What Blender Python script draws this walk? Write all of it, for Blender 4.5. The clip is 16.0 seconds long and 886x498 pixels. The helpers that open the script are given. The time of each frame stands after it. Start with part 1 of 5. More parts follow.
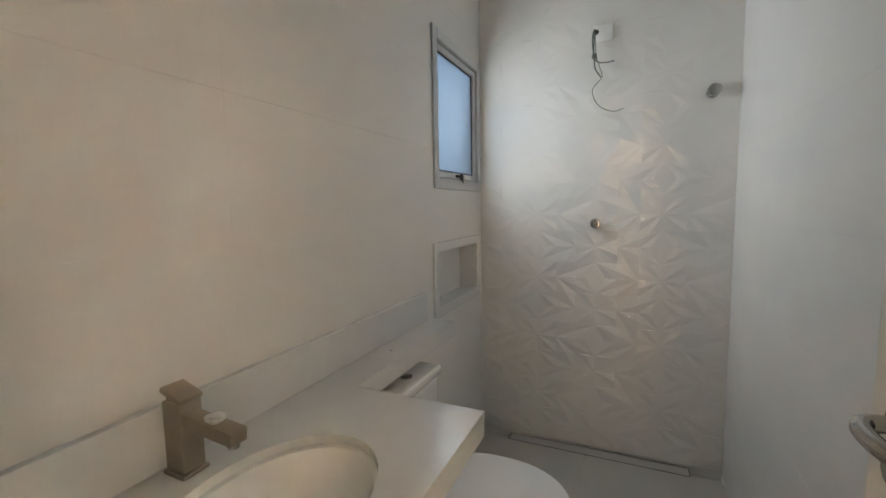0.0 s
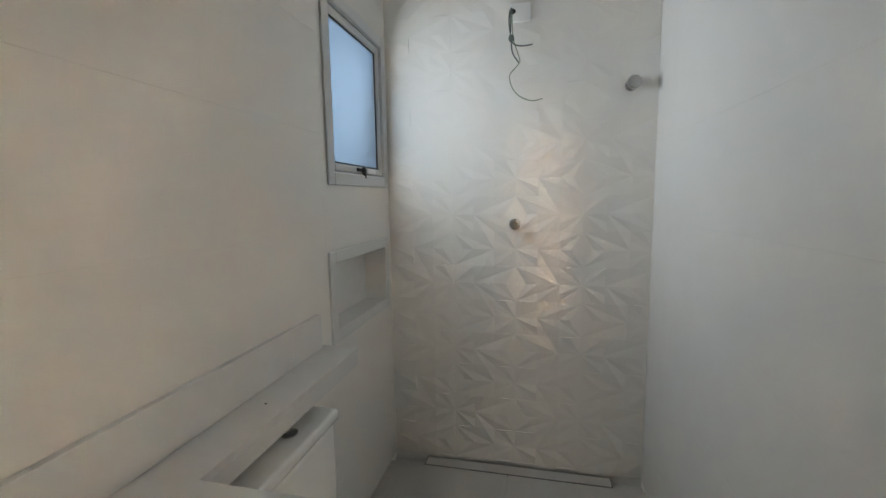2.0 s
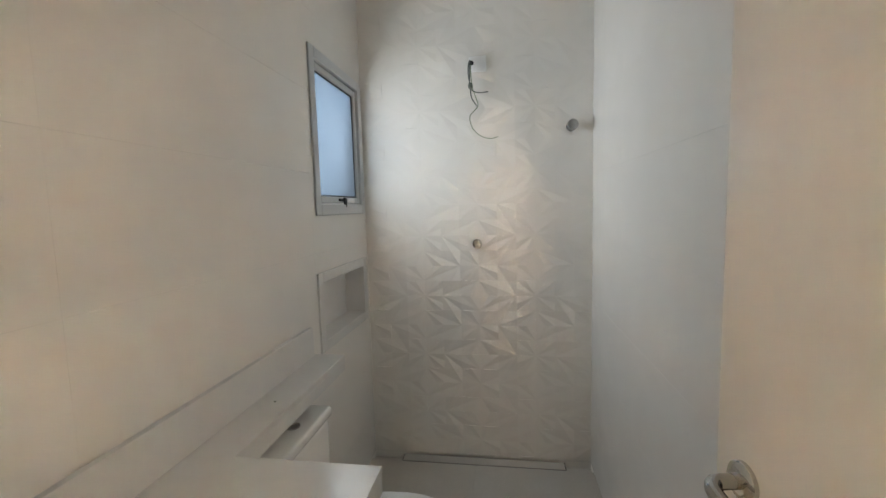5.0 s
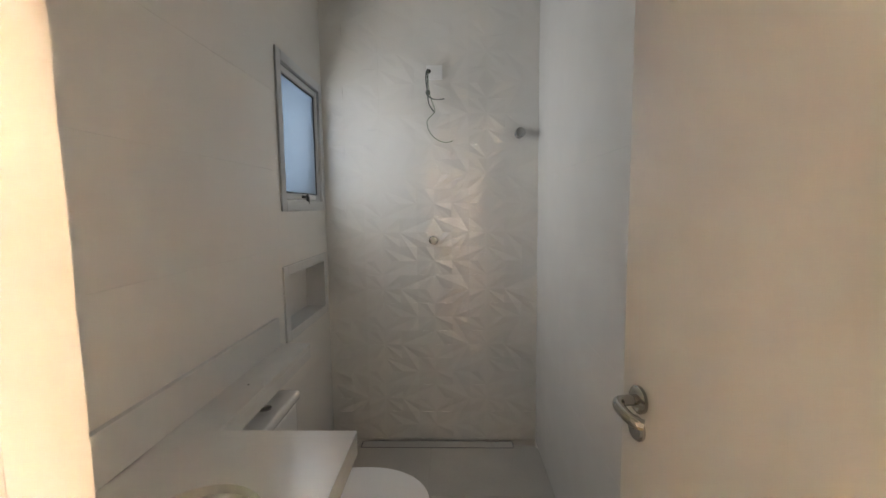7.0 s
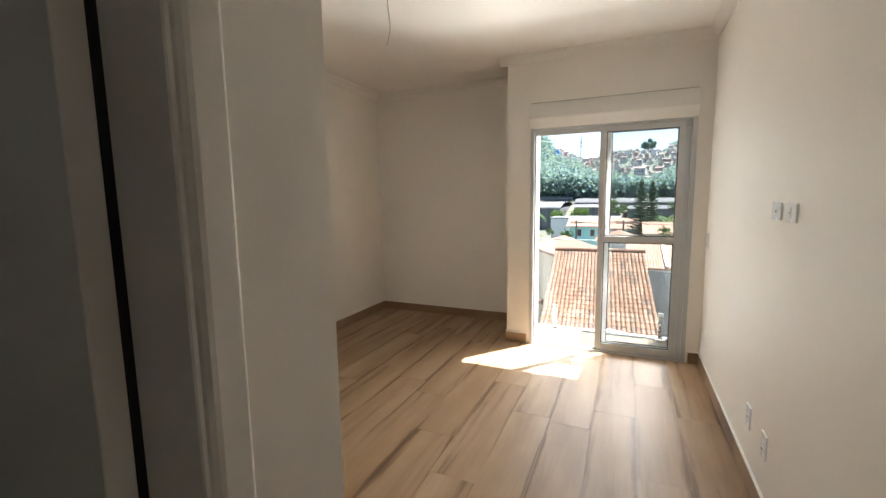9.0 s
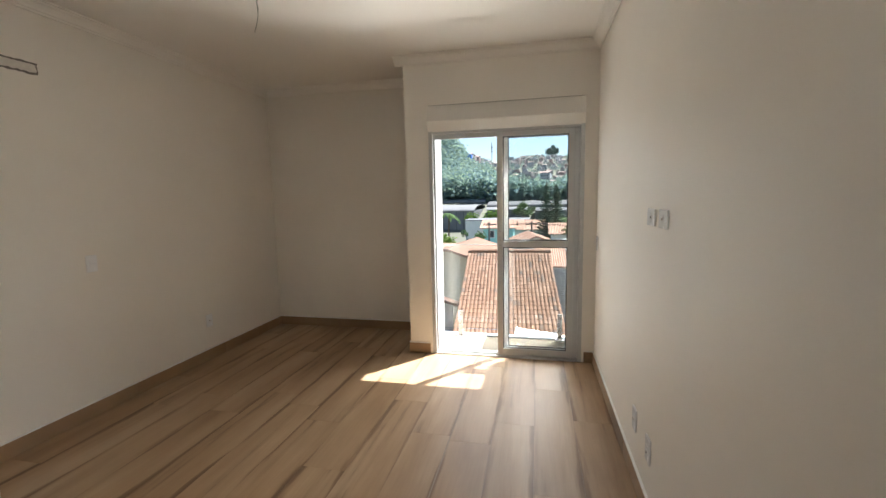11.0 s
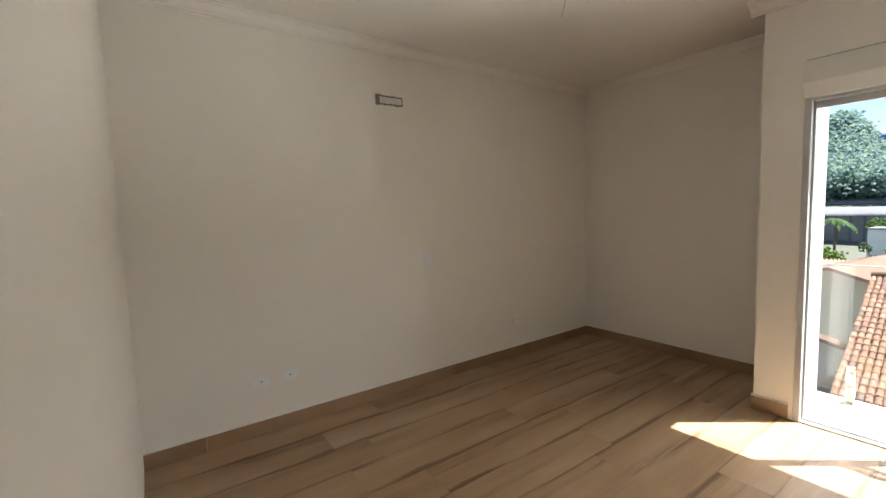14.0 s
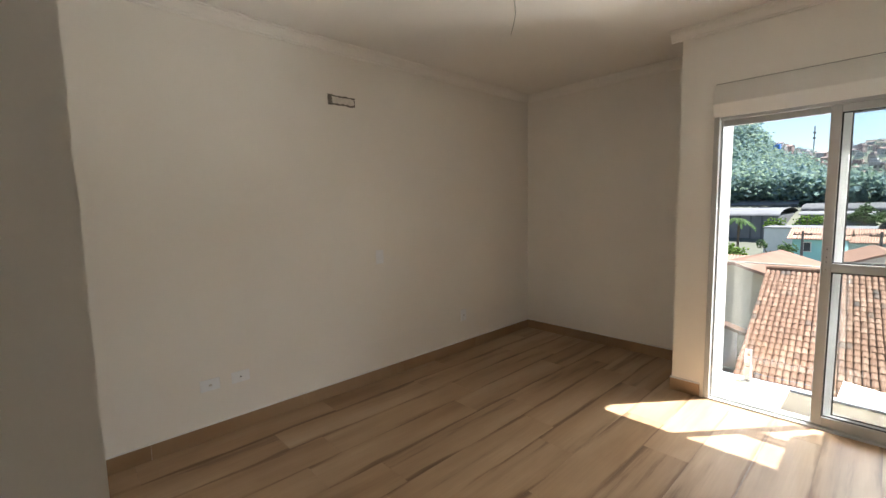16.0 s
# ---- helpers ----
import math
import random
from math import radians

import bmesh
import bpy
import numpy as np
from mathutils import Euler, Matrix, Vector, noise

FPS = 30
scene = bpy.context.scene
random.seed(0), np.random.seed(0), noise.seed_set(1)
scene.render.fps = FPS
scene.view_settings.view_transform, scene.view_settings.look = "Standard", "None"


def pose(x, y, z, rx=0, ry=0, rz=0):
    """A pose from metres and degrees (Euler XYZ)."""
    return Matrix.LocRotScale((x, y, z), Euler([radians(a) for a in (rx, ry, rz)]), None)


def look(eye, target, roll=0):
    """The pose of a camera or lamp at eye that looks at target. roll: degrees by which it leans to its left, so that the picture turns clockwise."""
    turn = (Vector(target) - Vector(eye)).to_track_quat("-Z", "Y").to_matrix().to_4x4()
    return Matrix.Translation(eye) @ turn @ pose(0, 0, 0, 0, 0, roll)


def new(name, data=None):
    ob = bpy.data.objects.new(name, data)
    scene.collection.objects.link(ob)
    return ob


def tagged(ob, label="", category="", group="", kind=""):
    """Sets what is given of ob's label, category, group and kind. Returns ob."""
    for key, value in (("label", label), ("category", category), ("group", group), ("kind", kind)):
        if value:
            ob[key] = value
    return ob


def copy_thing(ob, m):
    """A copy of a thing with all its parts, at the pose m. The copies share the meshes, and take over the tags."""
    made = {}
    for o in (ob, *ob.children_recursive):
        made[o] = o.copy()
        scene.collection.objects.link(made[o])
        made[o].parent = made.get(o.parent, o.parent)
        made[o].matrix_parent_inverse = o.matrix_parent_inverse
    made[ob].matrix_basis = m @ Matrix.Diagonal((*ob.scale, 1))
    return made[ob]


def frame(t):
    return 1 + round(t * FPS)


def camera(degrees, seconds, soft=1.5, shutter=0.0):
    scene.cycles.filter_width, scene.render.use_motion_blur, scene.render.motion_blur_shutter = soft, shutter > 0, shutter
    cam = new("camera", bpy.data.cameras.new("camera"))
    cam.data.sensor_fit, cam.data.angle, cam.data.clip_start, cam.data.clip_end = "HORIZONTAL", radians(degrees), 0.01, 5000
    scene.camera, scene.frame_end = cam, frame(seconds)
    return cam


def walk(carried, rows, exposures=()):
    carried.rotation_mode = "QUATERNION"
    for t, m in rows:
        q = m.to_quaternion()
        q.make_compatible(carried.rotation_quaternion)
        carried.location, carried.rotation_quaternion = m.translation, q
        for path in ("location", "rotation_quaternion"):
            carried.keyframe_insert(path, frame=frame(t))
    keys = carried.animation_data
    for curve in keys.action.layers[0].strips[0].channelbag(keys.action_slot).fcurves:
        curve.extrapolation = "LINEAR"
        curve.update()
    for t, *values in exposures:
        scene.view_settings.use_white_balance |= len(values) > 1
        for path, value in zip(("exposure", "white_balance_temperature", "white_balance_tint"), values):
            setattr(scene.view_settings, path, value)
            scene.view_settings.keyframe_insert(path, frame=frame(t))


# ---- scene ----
cam = camera(92.9, 16.0)

PATH = [
    (0, (0.797, 0.284, 1.323), (-0.019, 2.099, 1.125), -1.0),
    (0.5, (0.816, 0.344, 1.34), (0.047, 2.176, 1.111), -0.9),
    (1, (0.827, 0.418, 1.347), (0.113, 2.271, 1.113), -1.0),
    (1.5, (0.771, 0.53, 1.345), (0.156, 2.421, 1.125), -1.1),
    (2, (0.731, 0.582, 1.351), (0.293, 2.519, 1.112), -0.9),
    (2.5, (0.694, 0.587, 1.456), (0.38, 2.55, 1.234), -1.0),
    (3, (0.69, 0.547, 1.542), (0.437, 2.52, 1.336), -1.4),
    (3.5, (0.723, 0.49, 1.538), (0.486, 2.463, 1.318), -1.2),
    (4, (0.766, 0.407, 1.491), (0.524, 2.381, 1.28), -1.4),
    (6.5, (0.778, 0.227, 1.404), (0.415, 2.186, 1.221), -1.3),
    (7, (0.748, 0.157, 1.415), (0.693, 2.146, 1.218), -0.7),
    (7.5, (0.753, 0.055, 1.43), (1.414, 1.93, 1.215), -0.2),
    (8, (0.82, -0.037, 1.433), (2.088, 1.493, 1.206), -0.6),
    (8.5, (0.864, -0.128, 1.444), (2.447, 1.07, 1.208), -0.9),
    (9, (0.857, -0.205, 1.465), (2.674, 0.595, 1.22), -0.8),
    (9.5, (0.861, -0.258, 1.456), (2.788, 0.218, 1.216), -0.6),
    (9.7, (0.874, -0.278, 1.475), (2.818, 0.121, 1.231), -1.0),
    (11.8, (1.35, -0.303, 1.485), (3.265, 0.235, 1.276), -1.6),
    (12, (1.414, -0.291, 1.487), (3.288, 0.379, 1.289), -1.9),
    (12.5, (1.483, -0.218, 1.504), (3.203, 0.786, 1.324), -2.5),
    (13, (1.515, -0.21, 1.53), (3.025, 1.09, 1.353), -2.3),
    (13.5, (1.524, -0.225, 1.513), (2.803, 1.303, 1.338), -2.1),
    (14, (1.503, -0.214, 1.461), (2.652, 1.414, 1.286), -1.9),
    (14.5, (1.498, -0.217, 1.467), (2.593, 1.446, 1.285), -1.7),
    (15, (1.451, -0.217, 1.487), (2.531, 1.457, 1.31), -1.5),
    (15.5, (1.407, -0.219, 1.503), (2.535, 1.422, 1.314), -1.5),
    (16, (1.372, -0.248, 1.498), (2.733, 1.204, 1.298), -1.2),
]
EXPOSURES = [(0, 6.15, 8000, 14), (1.0, 6.05, 7900, 13), (2.0, 6.2, 7700, 12), (3.5, 6.2, 8200, 14), (4.0, 6.35, 8200, 14), (6.5, 6.3, 8300, 16), (7.0, 5.95, 8400, 17), (7.5, 5.75, 7900, 14), (8.0, 4.25, 7000, 11), (8.5, 2.75, 6500, 9), (9.0, 2.4, 6400, 8), (9.7, 2.12, 6400, 8), (11.8, 1.95, 6400, 8), (13.0, 1.95, 6400, 8), (14.0, 2.05, 6400, 8), (15.2, 2.1, 6400, 8), (16, 1.98, 6400, 8)]
walk(cam, [(t, look(eye, target, roll)) for t, eye, target, roll in PATH], EXPOSURES)

# ---- light and exposure ----
SUN_FROM = Vector((0.69, -0.56, 0.889 * 1.95)).normalized()
world = bpy.data.worlds.new("sky")
scene.world = world
world.use_nodes = True
wn = world.node_tree
sky = wn.nodes.new("ShaderNodeTexSky")
sky.sky_type = "NISHITA"
sky.sun_disc = False
sky.dust_density = 0.4
sky.ozone_density = 2.2
sky.sun_elevation = math.asin(SUN_FROM.z)
sky.sun_rotation = math.atan2(SUN_FROM.x, SUN_FROM.y)
wn.links.new(sky.outputs[0], wn.nodes["Background"].inputs[0])
wn.nodes["Background"].inputs[1].default_value = 0.052
sun = new("sun", bpy.data.lights.new("sun", "SUN"))
sun.data.energy, sun.data.angle, sun.data.color = 4.7, radians(0.53), (1.0, 0.97, 0.925)
sun.matrix_world = look(SUN_FROM * 50, (0, 0, 0))
bath_sky = new("bath_window_daylight", bpy.data.lights.new("bath_window_daylight", "AREA"))
bath_sky.data.shape, bath_sky.data.size, bath_sky.data.size_y = "RECTANGLE", 0.5, 0.6
bath_sky.data.energy, bath_sky.data.color = 0.145, (0.64, 0.80, 1.0)
# Unseen lamp in the open air outside, added to brighten the bedroom.
door_fill = new("balcony_door_fill", bpy.data.lights.new("balcony_door_fill", "AREA"))
door_fill.data.shape, door_fill.data.size, door_fill.data.size_y = "RECTANGLE", 8.0, 3.0
door_fill.data.energy, door_fill.data.color = 240.0, (1.0, 0.965, 0.915)
door_fill.matrix_world = look((11.0, -2.8, 4.75), (4.0, 0.2, 1.2))
# Added lamp, hidden below the balcony edge, imitating bounce off the roofs.
roof_fill = new("roof_bounce_fill", bpy.data.lights.new("roof_bounce_fill", "AREA"))
roof_fill.data.shape, roof_fill.data.size, roof_fill.data.size_y = "RECTANGLE", 5.0, 1.8
roof_fill.data.energy, roof_fill.data.color = 205.0, (1.0, 0.95, 0.88)
roof_fill.matrix_world = look((10.3, -2.0, -2.55), (4.9, 0.0, 1.3))
bath_sky.matrix_world = look((-0.095, 2.272, 1.75), (1, 2.272, 1.52))


# ---- materials ----
def ramp(nt, fac, stops):
    n = nt.nodes.new("ShaderNodeValToRGB")
    while len(n.color_ramp.elements) < len(stops):
        n.color_ramp.elements.new(0.5)
    for e, (p, c) in zip(n.color_ramp.elements, stops):
        e.position, e.color = p, (*c, 1)
    nt.links.new(fac, n.inputs[0])
    return n.outputs[0]


def noise_tex(nt, scale, detail=4.0, vec=None, rough=0.5):
    n = nt.nodes.new("ShaderNodeTexNoise")
    n.inputs["Scale"].default_value, n.inputs["Detail"].default_value = scale, detail
    n.inputs["Roughness"].default_value = rough
    if vec:
        nt.links.new(vec, n.inputs["Vector"])
    return n.outputs["Fac"]


def coords(nt, stretch=(1, 1, 1)):
    c = nt.nodes.new("ShaderNodeTexCoord")
    m = nt.nodes.new("ShaderNodeMapping")
    m.inputs["Scale"].default_value = stretch
    nt.links.new(c.outputs["Object"], m.inputs[0])
    return m.outputs[0]


def mix(nt, fac, a, b, mode="MIX"):
    n = nt.nodes.new("ShaderNodeMix")
    n.data_type, n.blend_type = "RGBA", mode
    for sock, v in ((n.inputs[0], fac), (n.inputs[6], a), (n.inputs[7], b)):
        if isinstance(v, (int, float)):
            sock.default_value = v
        elif isinstance(v, tuple):
            sock.default_value = (*v, 1)
        else:
            nt.links.new(v, sock)
    return n.outputs[2]


def bump(nt, height, strength, distance=0.002):
    n = nt.nodes.new("ShaderNodeBump")
    n.inputs["Strength"].default_value, n.inputs["Distance"].default_value = strength, distance
    nt.links.new(height, n.inputs["Height"])
    return n.outputs[0]


def plain(name, color, rough=0.5, metal=0.0, vary=0.06, scale=6.0, grain=60.0, relief=0.05, island=0.0, spec=0.5):
    """Paint, metal, plastic or stone: one colour, broken by stains at two scales and fine relief."""
    m = bpy.data.materials.new(name)
    m.use_nodes = True
    nt = m.node_tree
    b = nt.nodes["Principled BSDF"]
    v = coords(nt)
    lo = tuple(c * (1 - vary) for c in color)
    hi = tuple(min(1, c * (1 + vary)) for c in color)
    c = ramp(nt, noise_tex(nt, scale, 5, v), [(0.3, lo), (0.7, hi)])
    fine = noise_tex(nt, grain, 3, v)
    c = mix(nt, 0.25, c, ramp(nt, fine, [(0.3, lo), (0.7, hi)]))
    if island:
        g = nt.nodes.new("ShaderNodeNewGeometry")
        dark = tuple(max(0, x * (1 - island)) for x in (1, 1, 1))
        lite = tuple(1 + 0 * x for x in (1, 1, 1))
        c = mix(nt, 1.0, c, ramp(nt, g.outputs["Random Per Island"], [(0, dark), (1, lite)]), "MULTIPLY")
    nt.links.new(c, b.inputs["Base Color"])
    r = nt.nodes.new("ShaderNodeMapRange")
    r.inputs[3].default_value, r.inputs[4].default_value = max(0.0, rough - 0.06), min(1, rough + 0.06)
    nt.links.new(noise_tex(nt, scale * 2, 3, v), r.inputs[0])
    nt.links.new(r.outputs[0], b.inputs["Roughness"])
    b.inputs["Metallic"].default_value = metal
    b.inputs["Specular IOR Level"].default_value = spec
    if relief:
        nt.links.new(bump(nt, fine, relief), b.inputs["Normal"])
    return m


def wood_tile(name, tint=1.0, edge=True):
    """Porcelain plank printed as pale weathered oak: long dark streaks, each plank its own stretch of grain."""
    m = bpy.data.materials.new(name)
    m.use_nodes = True
    nt = m.node_tree
    b = nt.nodes["Principled BSDF"]
    c = nt.nodes.new("ShaderNodeTexCoord")
    info = nt.nodes.new("ShaderNodeObjectInfo")
    off = nt.nodes.new("ShaderNodeVectorMath")
    off.operation = "SCALE"
    off.inputs[0].default_value = (37.0, 91.0, 13.0)
    nt.links.new(info.outputs["Random"], off.inputs["Scale"])
    add = nt.nodes.new("ShaderNodeVectorMath")
    nt.links.new(c.outputs["Object"], add.inputs[0])
    nt.links.new(off.outputs[0], add.inputs[1])

    def mapped(sx, sy):
        mp = nt.nodes.new("ShaderNodeMapping")
        mp.inputs["Scale"].default_value = (sx, sy, 1)
        nt.links.new(add.outputs[0], mp.inputs[0])
        return mp.outputs[0]
    body = ramp(nt, noise_tex(nt, 1.0, 5, mapped(0.6, 4.0)), [(0.25, (0.25, 0.15, 0.078)), (0.42, (0.36, 0.235, 0.132)), (0.6, (0.42, 0.29, 0.175)), (0.8, (0.48, 0.36, 0.24))])
    streak = ramp(nt, noise_tex(nt, 1.0, 6, mapped(0.55, 8.0), 0.6), [(0.0, (0.22, 0.175, 0.15)), (0.34, (0.30, 0.235, 0.19)), (0.40, (0.80, 0.77, 0.74)), (0.50, (1, 1, 1))])
    if edge:
        sep = nt.nodes.new("ShaderNodeSeparateXYZ")
        nt.links.new(c.outputs["Object"], sep.inputs[0])
        off2 = nt.nodes.new("ShaderNodeMath")
        off2.operation = "SUBTRACT"
        off2.inputs[1].default_value = 0.127
        nt.links.new(sep.outputs["Y"], off2.inputs[0])
        far = nt.nodes.new("ShaderNodeMath")
        far.operation = "ABSOLUTE"
        nt.links.new(off2.outputs[0], far.inputs[0])
        wob = nt.nodes.new("ShaderNodeMath")
        wob.operation = "MULTIPLY_ADD"
        wob.inputs[1].default_value, wob.inputs[2].default_value = 0.16, -0.085
        nt.links.new(noise_tex(nt, 1.0, 4, mapped(1.1, 9.0)), wob.inputs[0])
        tot = nt.nodes.new("ShaderNodeMath")
        nt.links.new(far.outputs[0], tot.inputs[0])
        nt.links.new(wob.outputs[0], tot.inputs[1])
        band = ramp(nt, tot.outputs[0], [(0.0, (1, 1, 1)), (0.108, (1, 1, 1)), (0.125, (0.52, 0.44, 0.38)), (0.14, (0.34, 0.27, 0.22))])
    grain = ramp(nt, noise_tex(nt, 1.0, 3, mapped(4.0, 90.0)), [(0.3, (0.86, 0.85, 0.84)), (0.7, (1, 1, 1))])
    cloud = ramp(nt, noise_tex(nt, 3.0, 3, mapped(1.0, 1.6)), [(0.3, (0.88, 0.86, 0.86)), (0.7, (1, 1, 1))])
    col = mix(nt, 0.62, body, streak, "MULTIPLY")
    if edge:
        col = mix(nt, 0.9, col, band, "MULTIPLY")
    col = mix(nt, 0.6, col, grain, "MULTIPLY")
    col = mix(nt, 0.8, col, cloud, "MULTIPLY")
    nt.links.new(mix(nt, 1.0, col, (tint, tint, tint), "MULTIPLY"), b.inputs["Base Color"])
    b.inputs["Roughness"].default_value = 0.46
    b.inputs["Specular IOR Level"].default_value = 0.5
    nt.links.new(bump(nt, noise_tex(nt, 1.0, 3, mapped(3.0, 60.0)), 0.12, 0.001), b.inputs["Normal"])
    return m


def glass_mat(name, tint=(1, 1, 1), rough=0.0):
    m = bpy.data.materials.new(name)
    m.use_nodes = True
    nt = m.node_tree
    b = nt.nodes["Principled BSDF"]
    b.inputs["Base Color"].default_value = (*tint, 1)
    b.inputs["Transmission Weight"].default_value = 1.0
    b.inputs["Roughness"].default_value = rough
    b.inputs["IOR"].default_value = 1.45
    return m


PAINT = plain("wall_paint", (0.88, 0.85, 0.795), 0.55, vary=0.02, scale=2.0, grain=220, relief=0.06)
CEIL = plain("ceiling_paint", (0.89, 0.865, 0.82), 0.6, vary=0.02, scale=1.5, grain=200, relief=0.05)
TILE = plain("white_wall_tile", (0.78, 0.755, 0.715), 0.22, vary=0.015, scale=3, grain=120, relief=0.01)
RELIEF = plain("relief_wall_tile", (0.82, 0.795, 0.755), 0.05, vary=0.012, scale=4, grain=150, relief=0.0, spec=1.0)
RELIEF.node_tree.nodes["Principled BSDF"].inputs["Coat Weight"].default_value = 1.0
GROUT = plain("pale_grout", (0.80, 0.775, 0.735), 0.8, vary=0.05, scale=9)
QUARTZ = plain("white_quartz", (0.70, 0.695, 0.68), 0.22, vary=0.02, scale=20, grain=400, relief=0.0)
FLOOR_GREY = plain("grey_porcelain", (0.50, 0.465, 0.42), 0.5, vary=0.1, scale=3, grain=90)
DOOR_WHITE = plain("door_lacquer", (0.78, 0.755, 0.715), 0.5, vary=0.02, scale=1.5, grain=90, relief=0.03)
ALU = plain("white_aluminium", (0.54, 0.55, 0.55), 0.36, vary=0.02, scale=5, grain=80, relief=0.02)
PVC = plain("white_plastic", (0.87, 0.87, 0.86), 0.3, vary=0.015, scale=12, grain=90, relief=0.01)
PLATE = plain("switch_plate_plastic", (0.93, 0.945, 0.96), 0.25, vary=0.01, scale=12, grain=90, relief=0.0)
SHUTTER = plain("shutter_box_plastic", (0.80, 0.78, 0.74), 0.4, vary=0.02, scale=5, grain=80, relief=0.02)
CERAMIC = plain("glazed_ceramic", (0.82, 0.81, 0.79), 0.08, vary=0.01, scale=5, grain=60, relief=0.0)
CHROME = plain("chrome", (0.50, 0.49, 0.48), 0.08, 1.0, vary=0.03, scale=20, relief=0.0)
STEEL = plain("brushed_steel", (0.60, 0.59, 0.57), 0.28, 1.0, vary=0.06, scale=15, grain=300, relief=0.05)
NICKEL = plain("satin_nickel", (0.40, 0.335, 0.275), 0.30, 1.0, vary=0.05, scale=12, grain=300, relief=0.04)
BLACK = plain("black_rubber", (0.015, 0.015, 0.015), 0.6, vary=0.2)
DARKGAP = plain("dark_recess", (0.05, 0.048, 0.045), 0.9, vary=0.2)
WIRE_GREY = plain("grey_green_cable", (0.07, 0.085, 0.075), 0.5, vary=0.2)
WIRE_GREEN = plain("green_cable", (0.10, 0.17, 0.08), 0.5, vary=0.2)
TAPE = plain("insulating_tape", (0.10, 0.12, 0.10), 0.5, vary=0.2)
FOAM = plain("white_plumber_tape", (0.80, 0.80, 0.78), 0.8, vary=0.05, grain=200, relief=0.3)
WOOD = wood_tile("wood_look_porcelain", 1.08)
WOOD_BASE = wood_tile("wood_look_skirting", 1.0, False)
GROUT_BROWN = plain("brown_grout", (0.27, 0.20, 0.145), 0.85, vary=0.15, scale=20)
PLASTER = plain("rough_plaster", (0.20, 0.185, 0.17), 0.95, vary=0.35, scale=40, grain=180, relief=0.6)
PLASTER_LIGHT = plain("smoothed_filler", (0.74, 0.71, 0.66), 0.9, vary=0.12, scale=35, grain=150, relief=0.4)
GLASS = glass_mat("clear_glass", (0.97, 0.985, 0.98))
FROST = glass_mat("frosted_glass", (0.042, 0.062, 0.084), 0.55)


# ---- building tools ----
def bm_box(x0, x1, y0, y1, z0, z1, bevel=0.0, seg=1):
    bm = bmesh.new()
    bmesh.ops.create_cube(bm, size=1)
    for v in bm.verts:
        v.co = Vector((x0 if v.co.x < 0 else x1, y0 if v.co.y < 0 else y1, z0 if v.co.z < 0 else z1))
    if bevel:
        bmesh.ops.bevel(bm, geom=bm.edges[:], offset=bevel, segments=seg, profile=0.5, affect="EDGES")
    return bm


def joined(*bms):
    """Several bmeshes as one."""
    out = bmesh.new()
    for b in bms:
        me = bpy.data.meshes.new("scratch")
        b.to_mesh(me)
        out.from_mesh(me)
        b.free()
        bpy.data.meshes.remove(me)
    return out


def moved(bm, m):
    bm.transform(m)
    return bm


def bm_prism(outline, depth, bevel=0.0, seg=1):
    """An outline of (x, y) raised along z by depth."""
    bm = bmesh.new()
    f = bm.faces.new([bm.verts.new((x, y, 0)) for x, y in outline])
    r = bmesh.ops.extrude_face_region(bm, geom=[f])
    bmesh.ops.translate(bm, vec=(0, 0, depth), verts=[g for g in r["geom"] if isinstance(g, bmesh.types.BMVert)])
    bmesh.ops.recalc_face_normals(bm, faces=bm.faces[:])
    if bevel:
        sharp = [e for e in bm.edges if e.calc_face_angle(0) > 0.6]
        bmesh.ops.bevel(bm, geom=sharp, offset=bevel, segments=seg, profile=0.5, affect="EDGES")
    return bm


def bm_lathe(profile, steps=32, sx=1.0, sy=1.0):
    """A profile of (radius, z), bottom to top, turned round z."""
    bm = bmesh.new()
    rings = []
    for r, z in profile:
        if r < 1e-6:
            rings.append([bm.verts.new((0, 0, z))])
        else:
            rings.append([bm.verts.new((r * sx * math.cos(2 * math.pi * i / steps), r * sy * math.sin(2 * math.pi * i / steps), z)) for i in range(steps)])
    for a, b in zip(rings, rings[1:]):
        for i in range(steps):
            j = (i + 1) % steps
            if len(a) == 1 and len(b) > 1:
                bm.faces.new((a[0], b[j], b[i]))
            elif len(b) == 1 and len(a) > 1:
                bm.faces.new((a[i], a[j], b[0]))
            elif len(a) > 1:
                bm.faces.new((a[i], a[j], b[j], b[i]))
    bmesh.ops.recalc_face_normals(bm, faces=bm.faces[:])
    return bm


